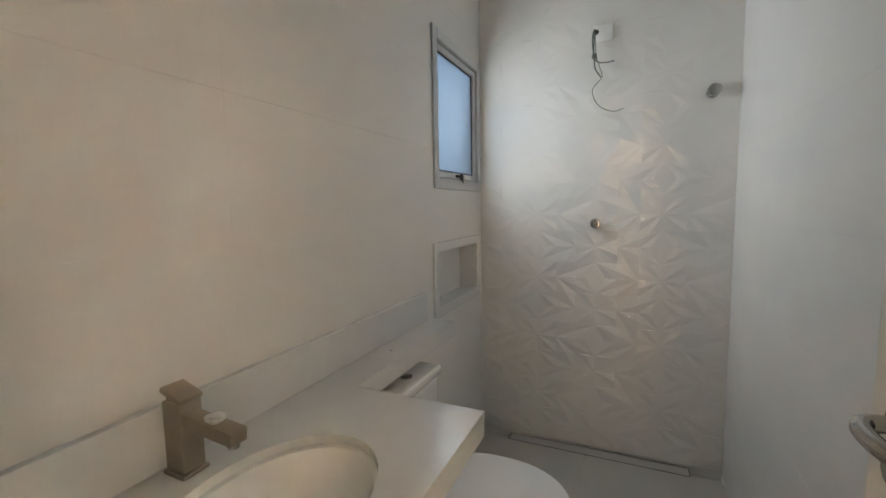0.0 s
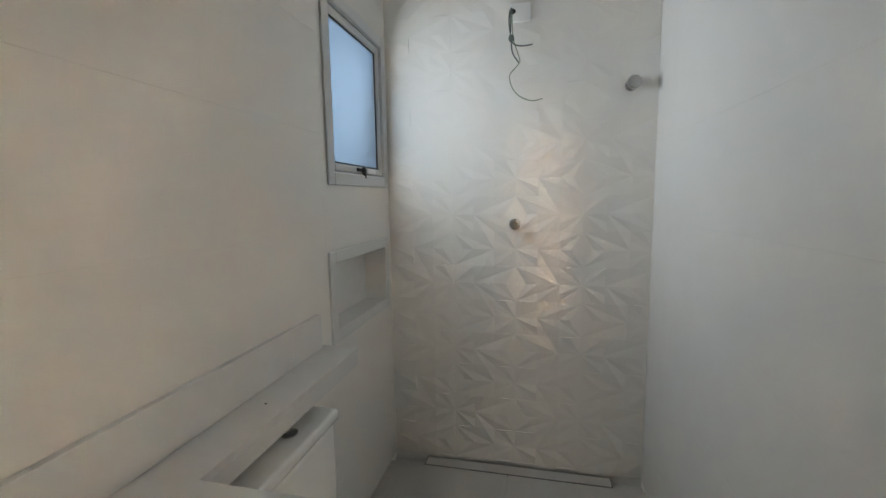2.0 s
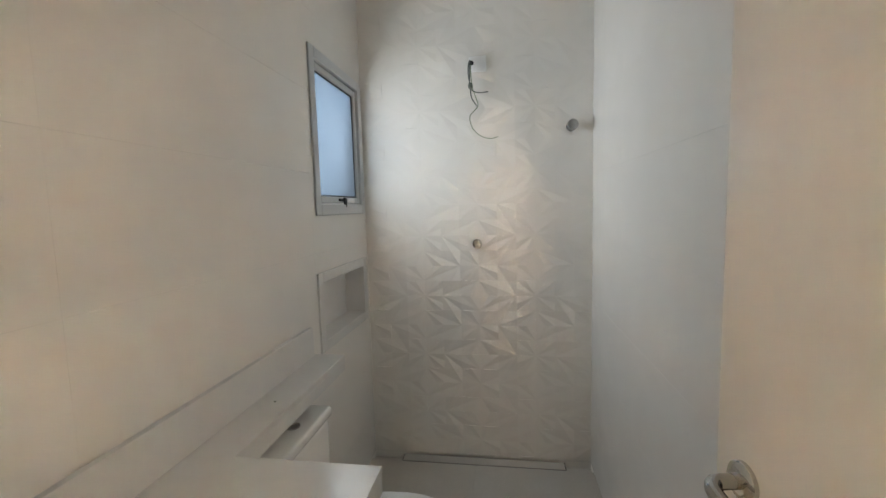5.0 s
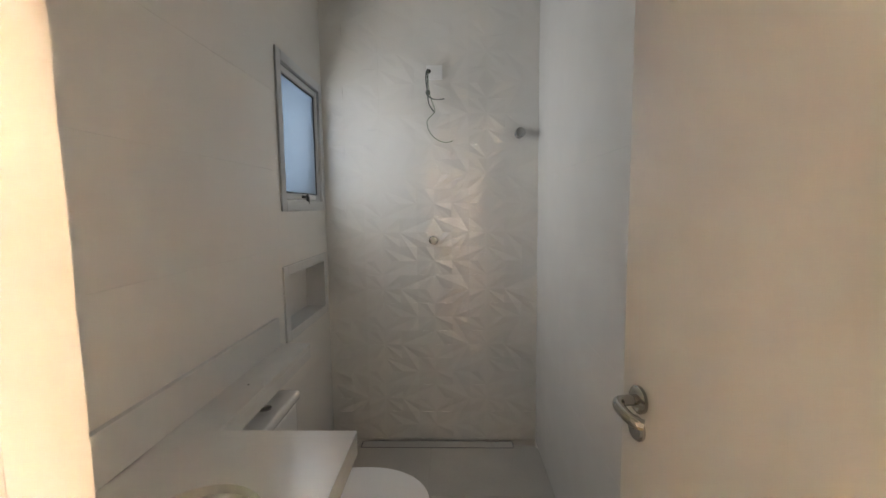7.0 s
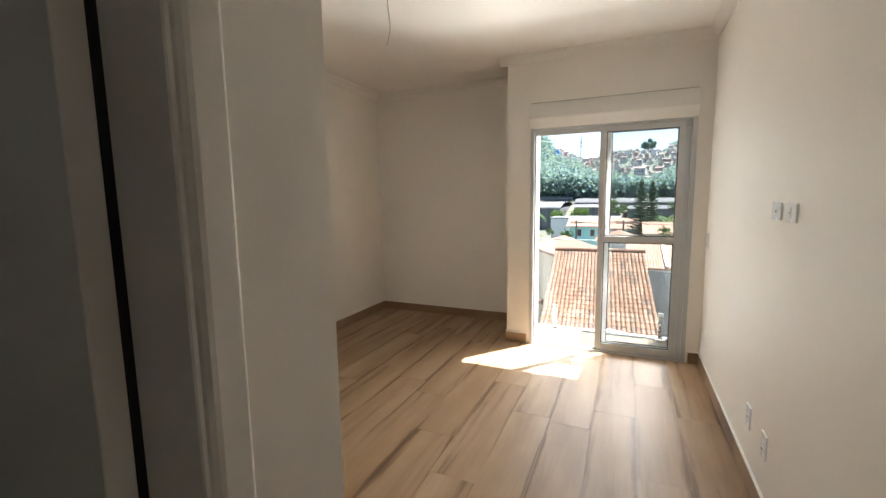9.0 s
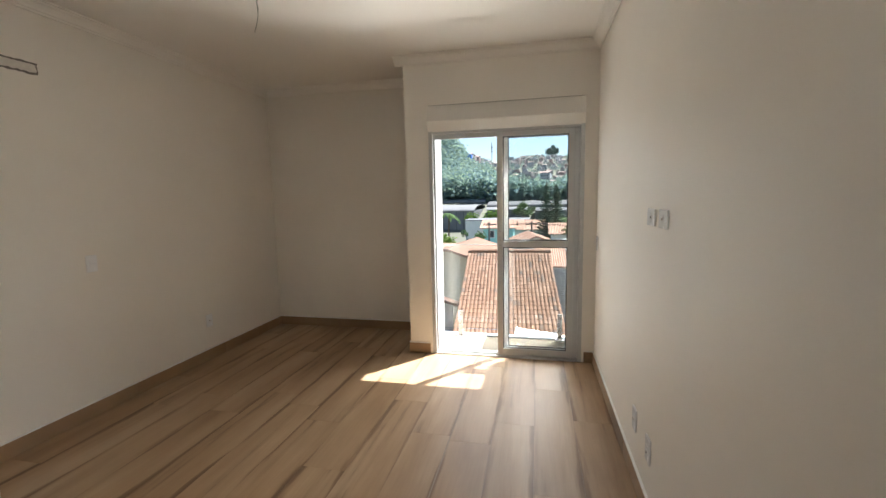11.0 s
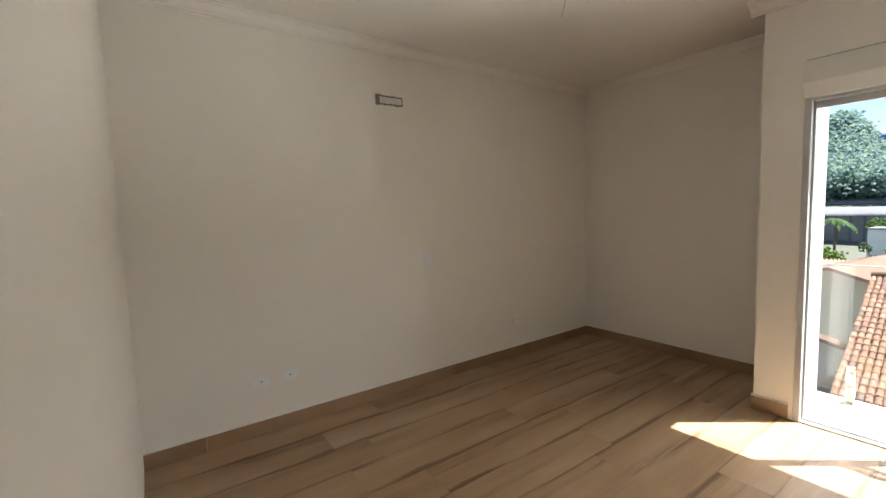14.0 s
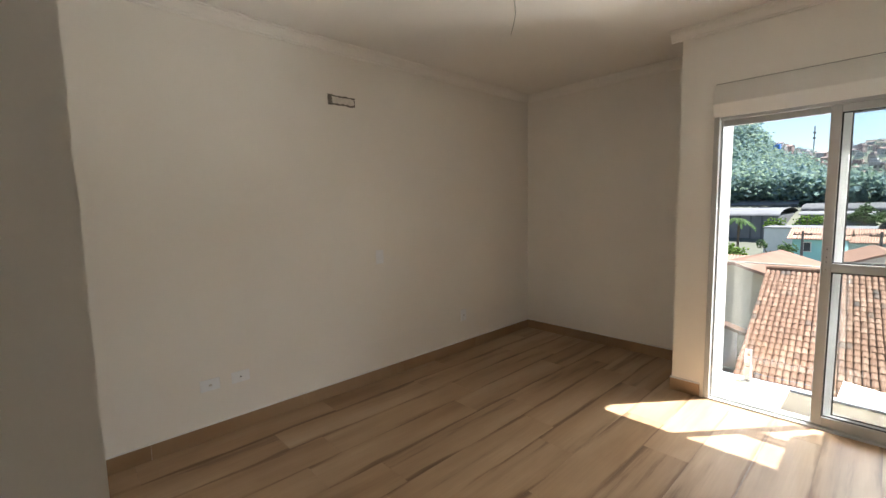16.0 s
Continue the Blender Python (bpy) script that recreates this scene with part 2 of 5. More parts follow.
def bm_tube(points, radius, sides=8):
    """A round cable or bar along a smooth line through the points."""
    pts = [Vector(p) for p in points]
    line = []
    for i in range(len(pts) - 1):
        p0, p1, p2, p3 = pts[max(i - 1, 0)], pts[i], pts[i + 1], pts[min(i + 2, len(pts) - 1)]
        for k in range(6):
            t = k / 6
            line.append(0.5 * (2 * p1 + (p2 - p0) * t + (2 * p0 - 5 * p1 + 4 * p2 - p3) * t * t + (3 * p1 - p0 - 3 * p2 + p3) * t ** 3))
    line.append(pts[-1])
    bm = bmesh.new()
    rings = []
    for i, p in enumerate(line):
        d = (line[min(i + 1, len(line) - 1)] - line[max(i - 1, 0)]).normalized()
        a = d.cross(Vector((0.31, 0.17, 0.93))).normalized()
        b = d.cross(a)
        rings.append([bm.verts.new(p + radius * (a * math.cos(2 * math.pi * k / sides) + b * math.sin(2 * math.pi * k / sides))) for k in range(sides)])
    for ra, rb in zip(rings, rings[1:]):
        for k in range(sides):
            bm.faces.new((ra[k], ra[(k + 1) % sides], rb[(k + 1) % sides], rb[k]))
    bm.faces.new(rings[0])
    bm.faces.new(rings[-1])
    bmesh.ops.recalc_face_normals(bm, faces=bm.faces[:])
    return bm


def part(name, bm, material, parent=None, label="", smooth=False):
    me = bpy.data.meshes.new(name)
    bm.to_mesh(me)
    bm.free()
    me.materials.append(material)
    if smooth:
        for p in me.polygons:
            p.use_smooth = True
        me.set_sharp_from_angle(angle=radians(35))
    ob = new(name, me)
    if parent:
        ob.parent = parent
    if label:
        ob["label"] = label
    return ob


def thing(name, m, label, category, group="", kind=""):
    ob = new(name)
    ob.empty_display_size = 0.05
    ob.matrix_world = m
    return tagged(ob, label, category, group, kind)


def setting(name, bm, material, label="", category=""):
    return tagged(part(name, bm, material), label, category, kind="structure")


def wall_with_holes(axis, p0, p1, a0, a1, z0, z1, holes):
    """A wall slab between p0 and p1 of its axis, a0 to a1 along, with rectangular holes (b0, b1, c0, c1) cut through."""
    xs = sorted({a0, a1, *[h[0] for h in holes], *[h[1] for h in holes]})
    zs = sorted({z0, z1, *[h[2] for h in holes], *[h[3] for h in holes]})
    bm = bmesh.new()

    def vert(p, a, z):
        return bm.verts.new((p, a, z) if axis == "x" else (a, p, z))

    def solid(i, k):
        if not (0 <= i < len(xs) - 1 and 0 <= k < len(zs) - 1):
            return False
        ca, cz = (xs[i] + xs[i + 1]) / 2, (zs[k] + zs[k + 1]) / 2
        return not any(h[0] < ca < h[1] and h[2] < cz < h[3] for h in holes)
    for i in range(len(xs) - 1):
        for k in range(len(zs) - 1):
            if not solid(i, k):
                continue
            A, B, C, D = xs[i], xs[i + 1], zs[k], zs[k + 1]
            for p in (p0, p1):
                bm.faces.new([vert(p, A, C), vert(p, B, C), vert(p, B, D), vert(p, A, D)])
            for di, dk, q in ((-1, 0, ((A, C), (A, D))), (1, 0, ((B, C), (B, D))), (0, -1, ((A, C), (B, C))), (0, 1, ((A, D), (B, D)))):
                if not solid(i + di, k + dk):
                    (a, c), (b, d) = q
                    bm.faces.new([vert(p0, a, c), vert(p0, b, d), vert(p1, b, d), vert(p1, a, c)])
    bmesh.ops.remove_doubles(bm, verts=bm.verts[:], dist=1e-5)
    bmesh.ops.recalc_face_normals(bm, faces=bm.faces[:])
    return bm


# ---- the building ----
H = 2.755                     # bedroom ceiling
HB = 2.60                     # bathroom ceiling
BX, BY = 1.227, 2.60          # bathroom: right wall face, shower wall face
YS, YN = 0.222, 0.318         # bathroom door wall, both faces
RX = 1.393                    # bedroom west wall face
NY = 2.755                    # bedroom north wall face
AX = 5.60                     # alcove back wall face
WX, WXO = 4.93, 5.10          # balcony door wall, both faces
PY = 0.89                     # corner where the alcove begins
SY = -0.808                   # bedroom south wall face
JL, JR, JT = 0.597, 1.148, 2.10   # bathroom door opening between the jambs
DY0, DY1 = -0.70, 0.665       # balcony door opening

setting("wall_bath_west", wall_with_holes("x", -0.16, -0.0015, YN, BY + 0.155, -0.12, HB, [(2.0, 2.555, 1.44, 2.07), (1.985, 2.525, 0.815, 1.13)]), GROUT, "white tiled bathroom wall with window and niche", "wall")
setting("wall_bath_north", bm_box(-0.16, BX + 0.0015, BY + 0.0075, BY + 0.155, -0.12, HB), GROUT, "shower wall faced with white relief tiles", "wall")
setting("wall_between_rooms", bm_box(BX + 0.0015, RX, YN, NY, -0.12, H), PAINT, "plain off-white painted wall", "wall")
setting("wall_bath_door", wall_with_holes("y", YS, YN, -1.3, RX, 0, H, [(JL - 0.02, JR + 0.02, -1, JT + 0.02)]), PAINT, "off-white wall with the bathroom doorway", "wall")
setting("wall_north", bm_box(RX - 0.17, AX + 0.15, NY, NY + 0.15, -0.1, H), PAINT, "off-white painted bedroom wall", "wall")
setting("wall_alcove_east", bm_box(AX, AX + 0.15, PY - 0.15, NY, -0.1, H), PAINT, "off-white painted alcove wall", "wall")
setting("wall_alcove_south", bm_box(WXO, AX, PY - 0.15, PY, -0.1, H), PAINT, "off-white painted alcove side wall", "wall")
setting("wall_balcony_door", wall_with_holes("x", WX, WXO, SY, PY, -0.1, H, [(DY0, DY1, -0.2, 2.3205)]), PAINT, "off-white wall round the balcony door", "wall")
setting("wall_south", bm_box(-1.3, WXO, SY - 0.15, SY, -0.1, H), PAINT, "long off-white painted bedroom wall", "wall")
setting("wall_west", bm_box(-1.45, -1.3, SY - 0.15, YN, -0.1, H), PAINT, "plain off-white wall closing the passage", "wall")
setting("ceiling", joined(bm_box(-1.45, WXO, SY - 0.15, YS, H, H + 0.12), bm_box(RX - 0.17, AX + 0.15, YS, NY + 0.15, H, H + 0.12)), CEIL, "smooth white plaster ceiling", "ceiling")
setting("ceiling_bath", bm_box(-0.16, RX, YN, BY + 0.155, HB, HB + 0.2), CEIL, "plain white bathroom ceiling", "ceiling")
floor_bed = setting("floor_bedroom", joined(bm_box(-1.3, WX, SY, YS, -0.12, -0.0015), bm_box(RX, AX, YS, NY, -0.12, -0.0016)), GROUT_BROWN, "pale oak-look porcelain plank floor", "floor")
floor_bath = setting("floor_bath", joined(bm_box(-0.16, BX + 0.012, YN - 0.15, 2.505, -0.12, -0.004), bm_box(-0.16, BX + 0.012, 2.505, BY + 0.012, -0.12, -0.04)), FLOOR_GREY, "matt grey porcelain bathroom floor", "floor")


def cornice(name, runs, size=0.075):
    """A cove moulding along runs ((x0, y0), (x1, y1)); the room lies on the left of each run."""
    bms = []
    for (x0, y0), (x1, y1) in runs:
        d = Vector((x1 - x0, y1 - y0, 0))
        L = d.length
        d.normalize()
        prof = [(0, 0), (0.012, 0), (0.014, 0.012), (0.022, 0.016), (0.03, 0.030), (0.045, 0.046), (0.060, 0.055), (0.062, 0.064), (size, 0.066), (size, size), (0, size)]
        bm = bm_prism(prof, L)
        n = Vector((-d.y, d.x, 0))
        m = Matrix(((n.x, 0, d.x, x0), (n.y, 0, d.y, y0), (0, 1, 0, H - size), (0, 0, 0, 1)))
        bms.append(moved(bm, m))
    return setting(name, joined(*bms), CEIL, "white cove moulding under the ceiling", "cornice")


cornice("trim_cornice", [((-1.3, SY), (WX, SY)), ((WX, SY), (WX, PY + 0.075)), ((WX, PY), (AX, PY)), ((AX, PY), (AX, NY)), ((AX, NY), (RX, NY)), ((RX, NY), (RX, YS - 0.075)), ((RX, YS), (-1.3, YS))])


def skirting(x0, y0, x1, y1, thick=0.012, h=0.098):
    d = Vector((x1 - x0, y1 - y0, 0))
    ang = math.degrees(math.atan2(d.y, d.x))
    L = d.length
    at = 0.0
    while at < L - 0.01:
        e = min(L, at + 0.97)
        ob = part("baseboard", bm_box(at + 0.001, e - 0.001, 0.0005, thick, 0, h, 0.0015), WOOD_BASE)
        ob.matrix_world = pose(x0, y0, 0, 0, 0, ang)
        part("sealant", bm_box(at, e, -0.0005, thick, h, h + 0.008, 0.001), PVC, ob, "thin white sealant line").matrix_world = ob.matrix_world
        tagged(ob, "pale oak-look porcelain skirting tile along the wall", "baseboard", kind="structure")
        at = e


skirting(-1.3, SY, WX, SY)
skirting(WX, SY, WX, DY0 - 0.02)
skirting(WX, DY1 + 0.025, WX, PY + 0.012)
skirting(WX, PY, AX, PY)
skirting(AX, PY, AX, NY)
skirting(AX, NY, RX, NY)


# ---- bathroom doorway ----
def door_frame():
    door = thing("door_1", pose(0, 0, 0), "white lacquered inward-opening bathroom door standing open", "door", kind="structure")
    for x0, x1 in ((JL - 0.02, JL), (JR, JR + 0.02)):
        part("jamb", bm_box(x0, x1, YS - 0.002, YN + (0.008 if x0 == JR else 0.002), 0, JT, 0.002), DOOR_WHITE, door)
    part("head_jamb", bm_box(JL - 0.02, JR + 0.02, YS - 0.002, YN + 0.002, JT, JT + 0.02, 0.002), DOOR_WHITE, door)
    part("door_stop", bm_box(JL, JL + 0.012, YN - 0.06, YN - 0.04, 0, JT, 0.003), DOOR_WHITE, door)

    def casing(x0, x1, y, out, z0=0.0, z1=JT + 0.06):
        w = x1 - x0
        prof = [(0, 0), (w, 0), (w, 0.009), (w - 0.004, 0.012), (w * 0.25, 0.013), (0.008, 0.011), (0.003, 0.006)]
        flip = (x0 + x1) / 2 < (JL + JR) / 2
        pts = [((x1 - a) if flip else (x0 + a), y + out * b) for a, b in prof]
        return moved(bm_prism(pts, z1 - z0, 0.0015), pose(0, 0, z0))
    for y, out in ((YS, -1), (YN, 1)):
        part("casing", casing(JL - 0.065, JL - 0.006, y, out), DOOR_WHITE, door)
        if out < 0:
            part("casing", casing(JR + 0.006, JR + 0.062, y, out), DOOR_WHITE, door)
        part("casing", bm_box(JL - 0.065, JR + (0.062 if out < 0 else 0.030), min(y, y + out * 0.0125), max(y, y + out * 0.0125), JT + 0.004, JT + 0.06, 0.002), DOOR_WHITE, door)
    leaf = part("door_leaf", bm_box(-0.004, 0.522, 0.0, 0.035, 0.012, JT - 0.004, 0.0015), DOOR_WHITE, door, "smooth white lacquered leaf")
    leaf.matrix_world = pose(1.134, 0.323, 0, 0, 0, 98.3)
    # Black strip behind the hinge gap, put in for the gap's shade.
    part("gap_strip", bm_box(JR - 0.0095, JR + 0.03, YN + 0.0085, YN + 0.024, 0.01, JT - 0.005, 0.002), BLACK, door, "black strip added to darken the hinge gap")
    hx, hz = 0.474, 1.117
    lever = bm_tube([(hx, 0.035, hz), (hx, 0.062, hz), (hx - 0.004, 0.072, hz), (hx - 0.015, 0.077, hz - 0.002), (hx - 0.034, 0.076, hz - 0.006), (hx - 0.047, 0.070, hz - 0.010), (hx - 0.053, 0.062, hz - 0.012)], 0.0085, 12)
    lever2 = bm_tube([(hx, 0.0, hz), (hx, -0.03, hz), (hx - 0.01, -0.045, hz), (hx - 0.05, -0.046, hz), (hx - 0.11, -0.04, hz)], 0.0095, 12)
    rose = bm_lathe([(0, 0), (0.0215, 0), (0.0215, 0.005), (0.018, 0.008), (0.011, 0.009), (0, 0.009)], 28)
    part("lever_handle", joined(lever, lever2), CHROME, leaf, "curved chrome lever", True)
    part("rosette", moved(rose, Matrix.Translation((hx, 0.035, hz)) @ pose(0, 0, 0, -90)), CHROME, leaf, "round chrome rosette", True)
    key = joined(bm_lathe([(0, 0), (0.020, 0), (0.020, 0.004), (0.017, 0.007), (0, 0.007)], 28))
    part("keyhole_plate", moved(key, Matrix.Translation((hx + 0.002, 0.035, hz - 0.047)) @ pose(0, 0, 0, -90)), CHROME, leaf, "round chrome keyhole plate", True)
    part("keyhole", moved(joined(bm_lathe([(0, 0), (0.004, 0), (0.004, 0.0085), (0, 0.0085)], 12), bm_box(-0.002, 0.002, -0.009, 0, 0, 0.0084)), Matrix.Translation((hx + 0.002, 0.035, hz - 0.044)) @ pose(0, 0, 0, -90)), BLACK, leaf)
    for z in (0.25, 1.062, 1.85):
        knuckle = moved(bm_lathe([(0, -0.04), (0.006, -0.04), (0.006, -0.013), (0.0064, -0.012), (0.006, 0.013), (0.006, 0.04), (0.003, 0.046), (0, 0.047)], 14), pose(1.137, 0.321, z))
        plate = bm_box(1.1452, 1.1478, 0.294, 0.325, z - 0.045, z + 0.036, 0.0008)
        wing = moved(bm_box(-0.0064, -0.0042, 0.003, 0.031, z - 0.045, z + 0.036, 0.0008), pose(1.134, 0.323, 0, 0, 0, 98.3))
        part("hinge", joined(knuckle, plate, wing), STEEL, door, "steel butt hinge", True)
    return door


door_frame()


# ---- bathroom window, niche and fittings ----
def frame_bars(y0, y1, z0, z1, w, x0, x1, bevel=0.003):
    """Four bars of a rectangular frame in the plane of the west wall."""
    return [bm_box(x0, x1, y0, y0 + w, z0, z1, bevel), bm_box(x0, x1, y1 - w, y1, z0, z1, bevel),
            bm_box(x0, x1, y0 + w, y1 - w, z0, z0 + w, bevel), bm_box(x0, x1, y0 + w, y1 - w, z1 - w, z1, bevel)]


def bath_window():
    w = thing("window_1", pose(0, 0, 0), "small white aluminium top-hung window with frosted glass", "window", kind="structure")
    for b in frame_bars(1.967, 2.578, 1.405, 2.10, 0.048, 0.0, 0.009):
        part("window_trim", b, ALU, w)
    for b in frame_bars(2.005, 2.548, 1.445, 2.064, 0.012, -0.14, -0.001, 0.001):
        part("window_frame", b, ALU, w)
    for b in frame_bars(2.019, 2.532, 1.459, 2.050, 0.030, -0.035, -0.006, 0.004):
        part("sash_bar", b, ALU, w)
    for b in frame_bars(2.049, 2.502, 1.489, 2.020, 0.007, -0.026, -0.014, 0.001):
        part("gasket", b, BLACK, w, "black rubber glazing gasket")
    pane = part("pane", bm_box(-0.023, -0.018, 2.0555, 2.4955, 1.4955, 2.0135), FROST, w, "frosted glass pane")
    pane.visible_shadow = False
    latch = joined(bm_box(-0.006, 0.004, 2.235, 2.325, 1.468, 1.482, 0.003), bm_box(0.004, 0.016, 2.27, 2.285, 1.455, 1.486, 0.003), bm_box(-0.004, 0.012, 2.292, 2.300, 1.440, 1.476, 0.002))
    part("latch", latch, BLACK, w, "small dark window latch")
    part("latch_cover", bm_box(-0.006, 0.0035, 2.335, 2.43, 1.462, 1.486, 0.004), PVC, w)


bath_window()


def niche():
    n = thing("shower_niche", pose(0, 0, 0), "white quartz shelf niche let into the tiled wall", "niche", kind="structure")
    y0, y1, z0, z1 = 1.945, 2.548, 0.822, 1.165
    for b in frame_bars(y0, y1, z0, z1, 0.045, -0.1, 0.010, 0.002):
        part("niche_frame", b, QUARTZ, n)
    part("niche_back", bm_box(-0.11, -0.098, y0 + 0.03, y1 - 0.03, z0 + 0.03, z1 - 0.03), QUARTZ, n)


niche()

CTOP, CY1, CD, SD = 0.85, 1.175, 0.495, 0.135


def vanity():
    v = thing("vanity_top", pose(0, 0, 0), "white quartz vanity top with a narrow shelf extension", "counter")
    cx, cy, a, b, n = 0.272, 0.76, 0.150, 0.205, 48
    bm = bmesh.new()
    outer = [(0.001, YN + 0.015), (CD, YN + 0.015), (CD, CY1), (SD, CY1), (SD, 1.872), (0.001, 1.872)]
    lo = [bm.verts.new((x, y, CTOP)) for x, y in outer]
    li = [bm.verts.new((cx + a * math.cos(2 * math.pi * i / n), cy + b * math.sin(2 * math.pi * i / n), CTOP)) for i in range(n)]
    edges = [bm.edges.new((l[i], l[(i + 1) % len(l)])) for l in (lo, li) for i in range(len(l))]
    bmesh.ops.triangle_fill(bm, edges=edges, use_beauty=True)
    r = bmesh.ops.extrude_face_region(bm, geom=bm.faces[:])
    bmesh.ops.translate(bm, vec=(0, 0, -0.02), verts=[g for g in r["geom"] if isinstance(g, bmesh.types.BMVert)])
    bmesh.ops.recalc_face_normals(bm, faces=bm.faces[:])
    part("worktop", bm, QUARTZ, v)
    for q in ((CD - 0.02, CD - 0.0005, YN + 0.016, CY1 - 0.0005), (SD + 0.0005, CD - 0.0205, CY1 - 0.02, CY1 - 0.0005), (SD - 0.02, SD - 0.0005, CY1 - 0.02, 1.8715)):
        part("apron", bm_box(*q, CTOP - 0.062, CTOP - 0.0202, 0.0012), QUARTZ, v)
    part("backsplash", bm_box(0.001, 0.020, YN + 0.016, 1.845, CTOP + 0.0005, 0.968, 0.0015), QUARTZ, v, "upright quartz strip along the wall")
    part("overflow_hole", moved(bm_lathe([(0, 0), (0.0035, 0), (0.0035, 0.0012), (0, 0.0012)], 12), pose(0.075, 1.455, CTOP - 0.0006)), BLACK, v)
    sink = thing("wash_basin", pose(cx, cy, CTOP - 0.02), "oval glazed white undermount wash basin", "sink")
    prof = [(0.0, -0.128), (0.02, -0.1275), (0.07, -0.122), (0.12, -0.105), (0.155, -0.075), (0.172, -0.04), (0.18, -0.012), (0.186, -0.004), (0.205, -0.0005), (0.225, -0.0005), (0.225, -0.012), (0.19, -0.02), (0.18, -0.05), (0.16, -0.085), (0.12, -0.117), (0.07, -0.132), (0.0, -0.138)]
    part("bowl", bm_lathe(prof, 56, a / 0.195, b / 0.195), CERAMIC, sink, "", True)
    part("drain", moved(bm_lathe([(0, 0), (0.030, 0), (0.031, 0.003), (0.024, 0.004), (0.022, 0.001), (0, 0.0015)], 28), pose(0, 0, -0.1275)), CHROME, sink, "round chrome drain", True)


vanity()


def tap():
    t = thing("basin_tap", pose(0.062, 0.755, CTOP), "square satin-nickel basin mixer tap on the vanity", "tap")
    body = joined(bm_box(-0.029, 0.029, -0.026, 0.026, 0.0005, 0.008, 0.003, 2), bm_box(-0.024, 0.024, -0.022, 0.022, 0.008, 0.138, 0.004, 2))
    part("tap_body", body, NICKEL, t, "", True)
    spout = moved(bm_box(0.0, 0.125, -0.017, 0.017, -0.013, 0.012, 0.003, 2), Matrix.Translation((0.018, 0, 0.106)) @ pose(0, 0, 0, 0, 5))
    part("spout", spout, NICKEL, t, "flat rectangular spout", True)
    part("aerator", moved(bm_lathe([(0.0, -0.012), (0.010, -0.012), (0.0105, 0.0), (0, 0)], 18), pose(0.128, 0, 0.086)), CHROME, t, "", True)
    lever = moved(bm_box(-0.025, 0.031, -0.0225, 0.0225, -0.005, 0.006, 0.003, 2), Matrix.Translation((-0.002, 0, 0.150)) @ pose(0, 0, 0, 0, 18))
    neck = bm_box(-0.02, 0.012, -0.016, 0.016, 0.136, 0.145, 0.002)
    part("lever", lever, NICKEL, t, "flat tilted lever plate", True)
    part("lever_neck", neck, NICKEL, t)
    wrap = bmesh.new()
    bmesh.ops.create_icosphere(wrap, subdivisions=3, radius=0.013)
    for v in wrap.verts:
        k = 1 + 0.45 * noise.noise(v.co * 120)
        v.co = Vector((v.co.x * 1.25 * k, v.co.y * 1.1 * k, max(-0.006, v.co.z * 0.65 * k)))
    part("paper_wad", moved(wrap, pose(0.088, 0.0, 0.1175)), FOAM, t, "crumpled white scrap stuck on the spout", True)


tap()


def toilet():
    cy = 1.487
    t = thing("toilet", pose(0, cy, 0), "white ceramic toilet with closed lid under the shelf", "toilet")

    def egg(s, lift, n=44, cx=0.42, a=0.235, b=0.185):
        pts = []
        for i in range(n):
            th = 2 * math.pi * i / n
            c, d = math.cos(th), math.sin(th)
            x = cx + a * s * (c if c > 0 else -abs(c) ** 0.75)
            pts.append((x, b * s * (1 if d > 0 else -1) * abs(d) ** (1.0 if c > 0 else 0.8), lift))
        return pts

    def stack(levels):
        bm = bmesh.new()
        rings = [[bm.verts.new(p) for p in l] for l in levels]
        for r0, r1 in zip(rings, rings[1:]):
            for i in range(len(r0)):
                j = (i + 1) % len(r0)
                bm.faces.new((r0[i], r0[j], r1[j], r1[i]))
        bm.faces.new(rings[0][::-1])
        bm.faces.new(rings[-1])
        bmesh.ops.recalc_face_normals(bm, faces=bm.faces[:])
        return bm
    bowl = stack([egg(0.55, 0.0, cx=0.36), egg(0.56, 0.03, cx=0.36), egg(0.5, 0.10, cx=0.36), egg(0.58, 0.2, cx=0.38), egg(0.80, 0.29, cx=0.41), egg(0.95, 0.36), egg(0.98, 0.385), egg(0.96, 0.392)])
    part("bowl", bowl, CERAMIC, t, "", True)
    part("seat", stack([egg(0.97, 0.393), egg(1.0, 0.397), egg(1.0, 0.407), egg(0.985, 0.410)]), PVC, t, "", True)
    part("lid", stack([egg(0.985, 0.4105), egg(1.0, 0.414), egg(1.0, 0.424), egg(0.985, 0.430), egg(0.9, 0.434), egg(0.5, 0.437), egg(0.1, 0.438)]), PVC, t, "smooth white closed lid", True)
    part("cistern", bm_box(0.004, 0.155, -0.185, 0.172, 0.36, 0.705, 0.02, 3), CERAMIC, t, "", True)
    part("cistern_lid", bm_box(0.003, 0.165, -0.192, 0.178, 0.706, 0.742, 0.012, 3), CERAMIC, t, "", True)
    part("flush_button", moved(bm_lathe([(0, 0), (0.022, 0), (0.022, 0.004), (0.018, 0.006), (0, 0.006)], 24), pose(0.10, 0.02, 0.7423)), CHROME, t, "round chrome flush button", True)
    part("pedestal_link", bm_box(0.05, 0.30, -0.12, 0.12, 0.0, 0.37, 0.03, 3), CERAMIC, t, "", True)


toilet()


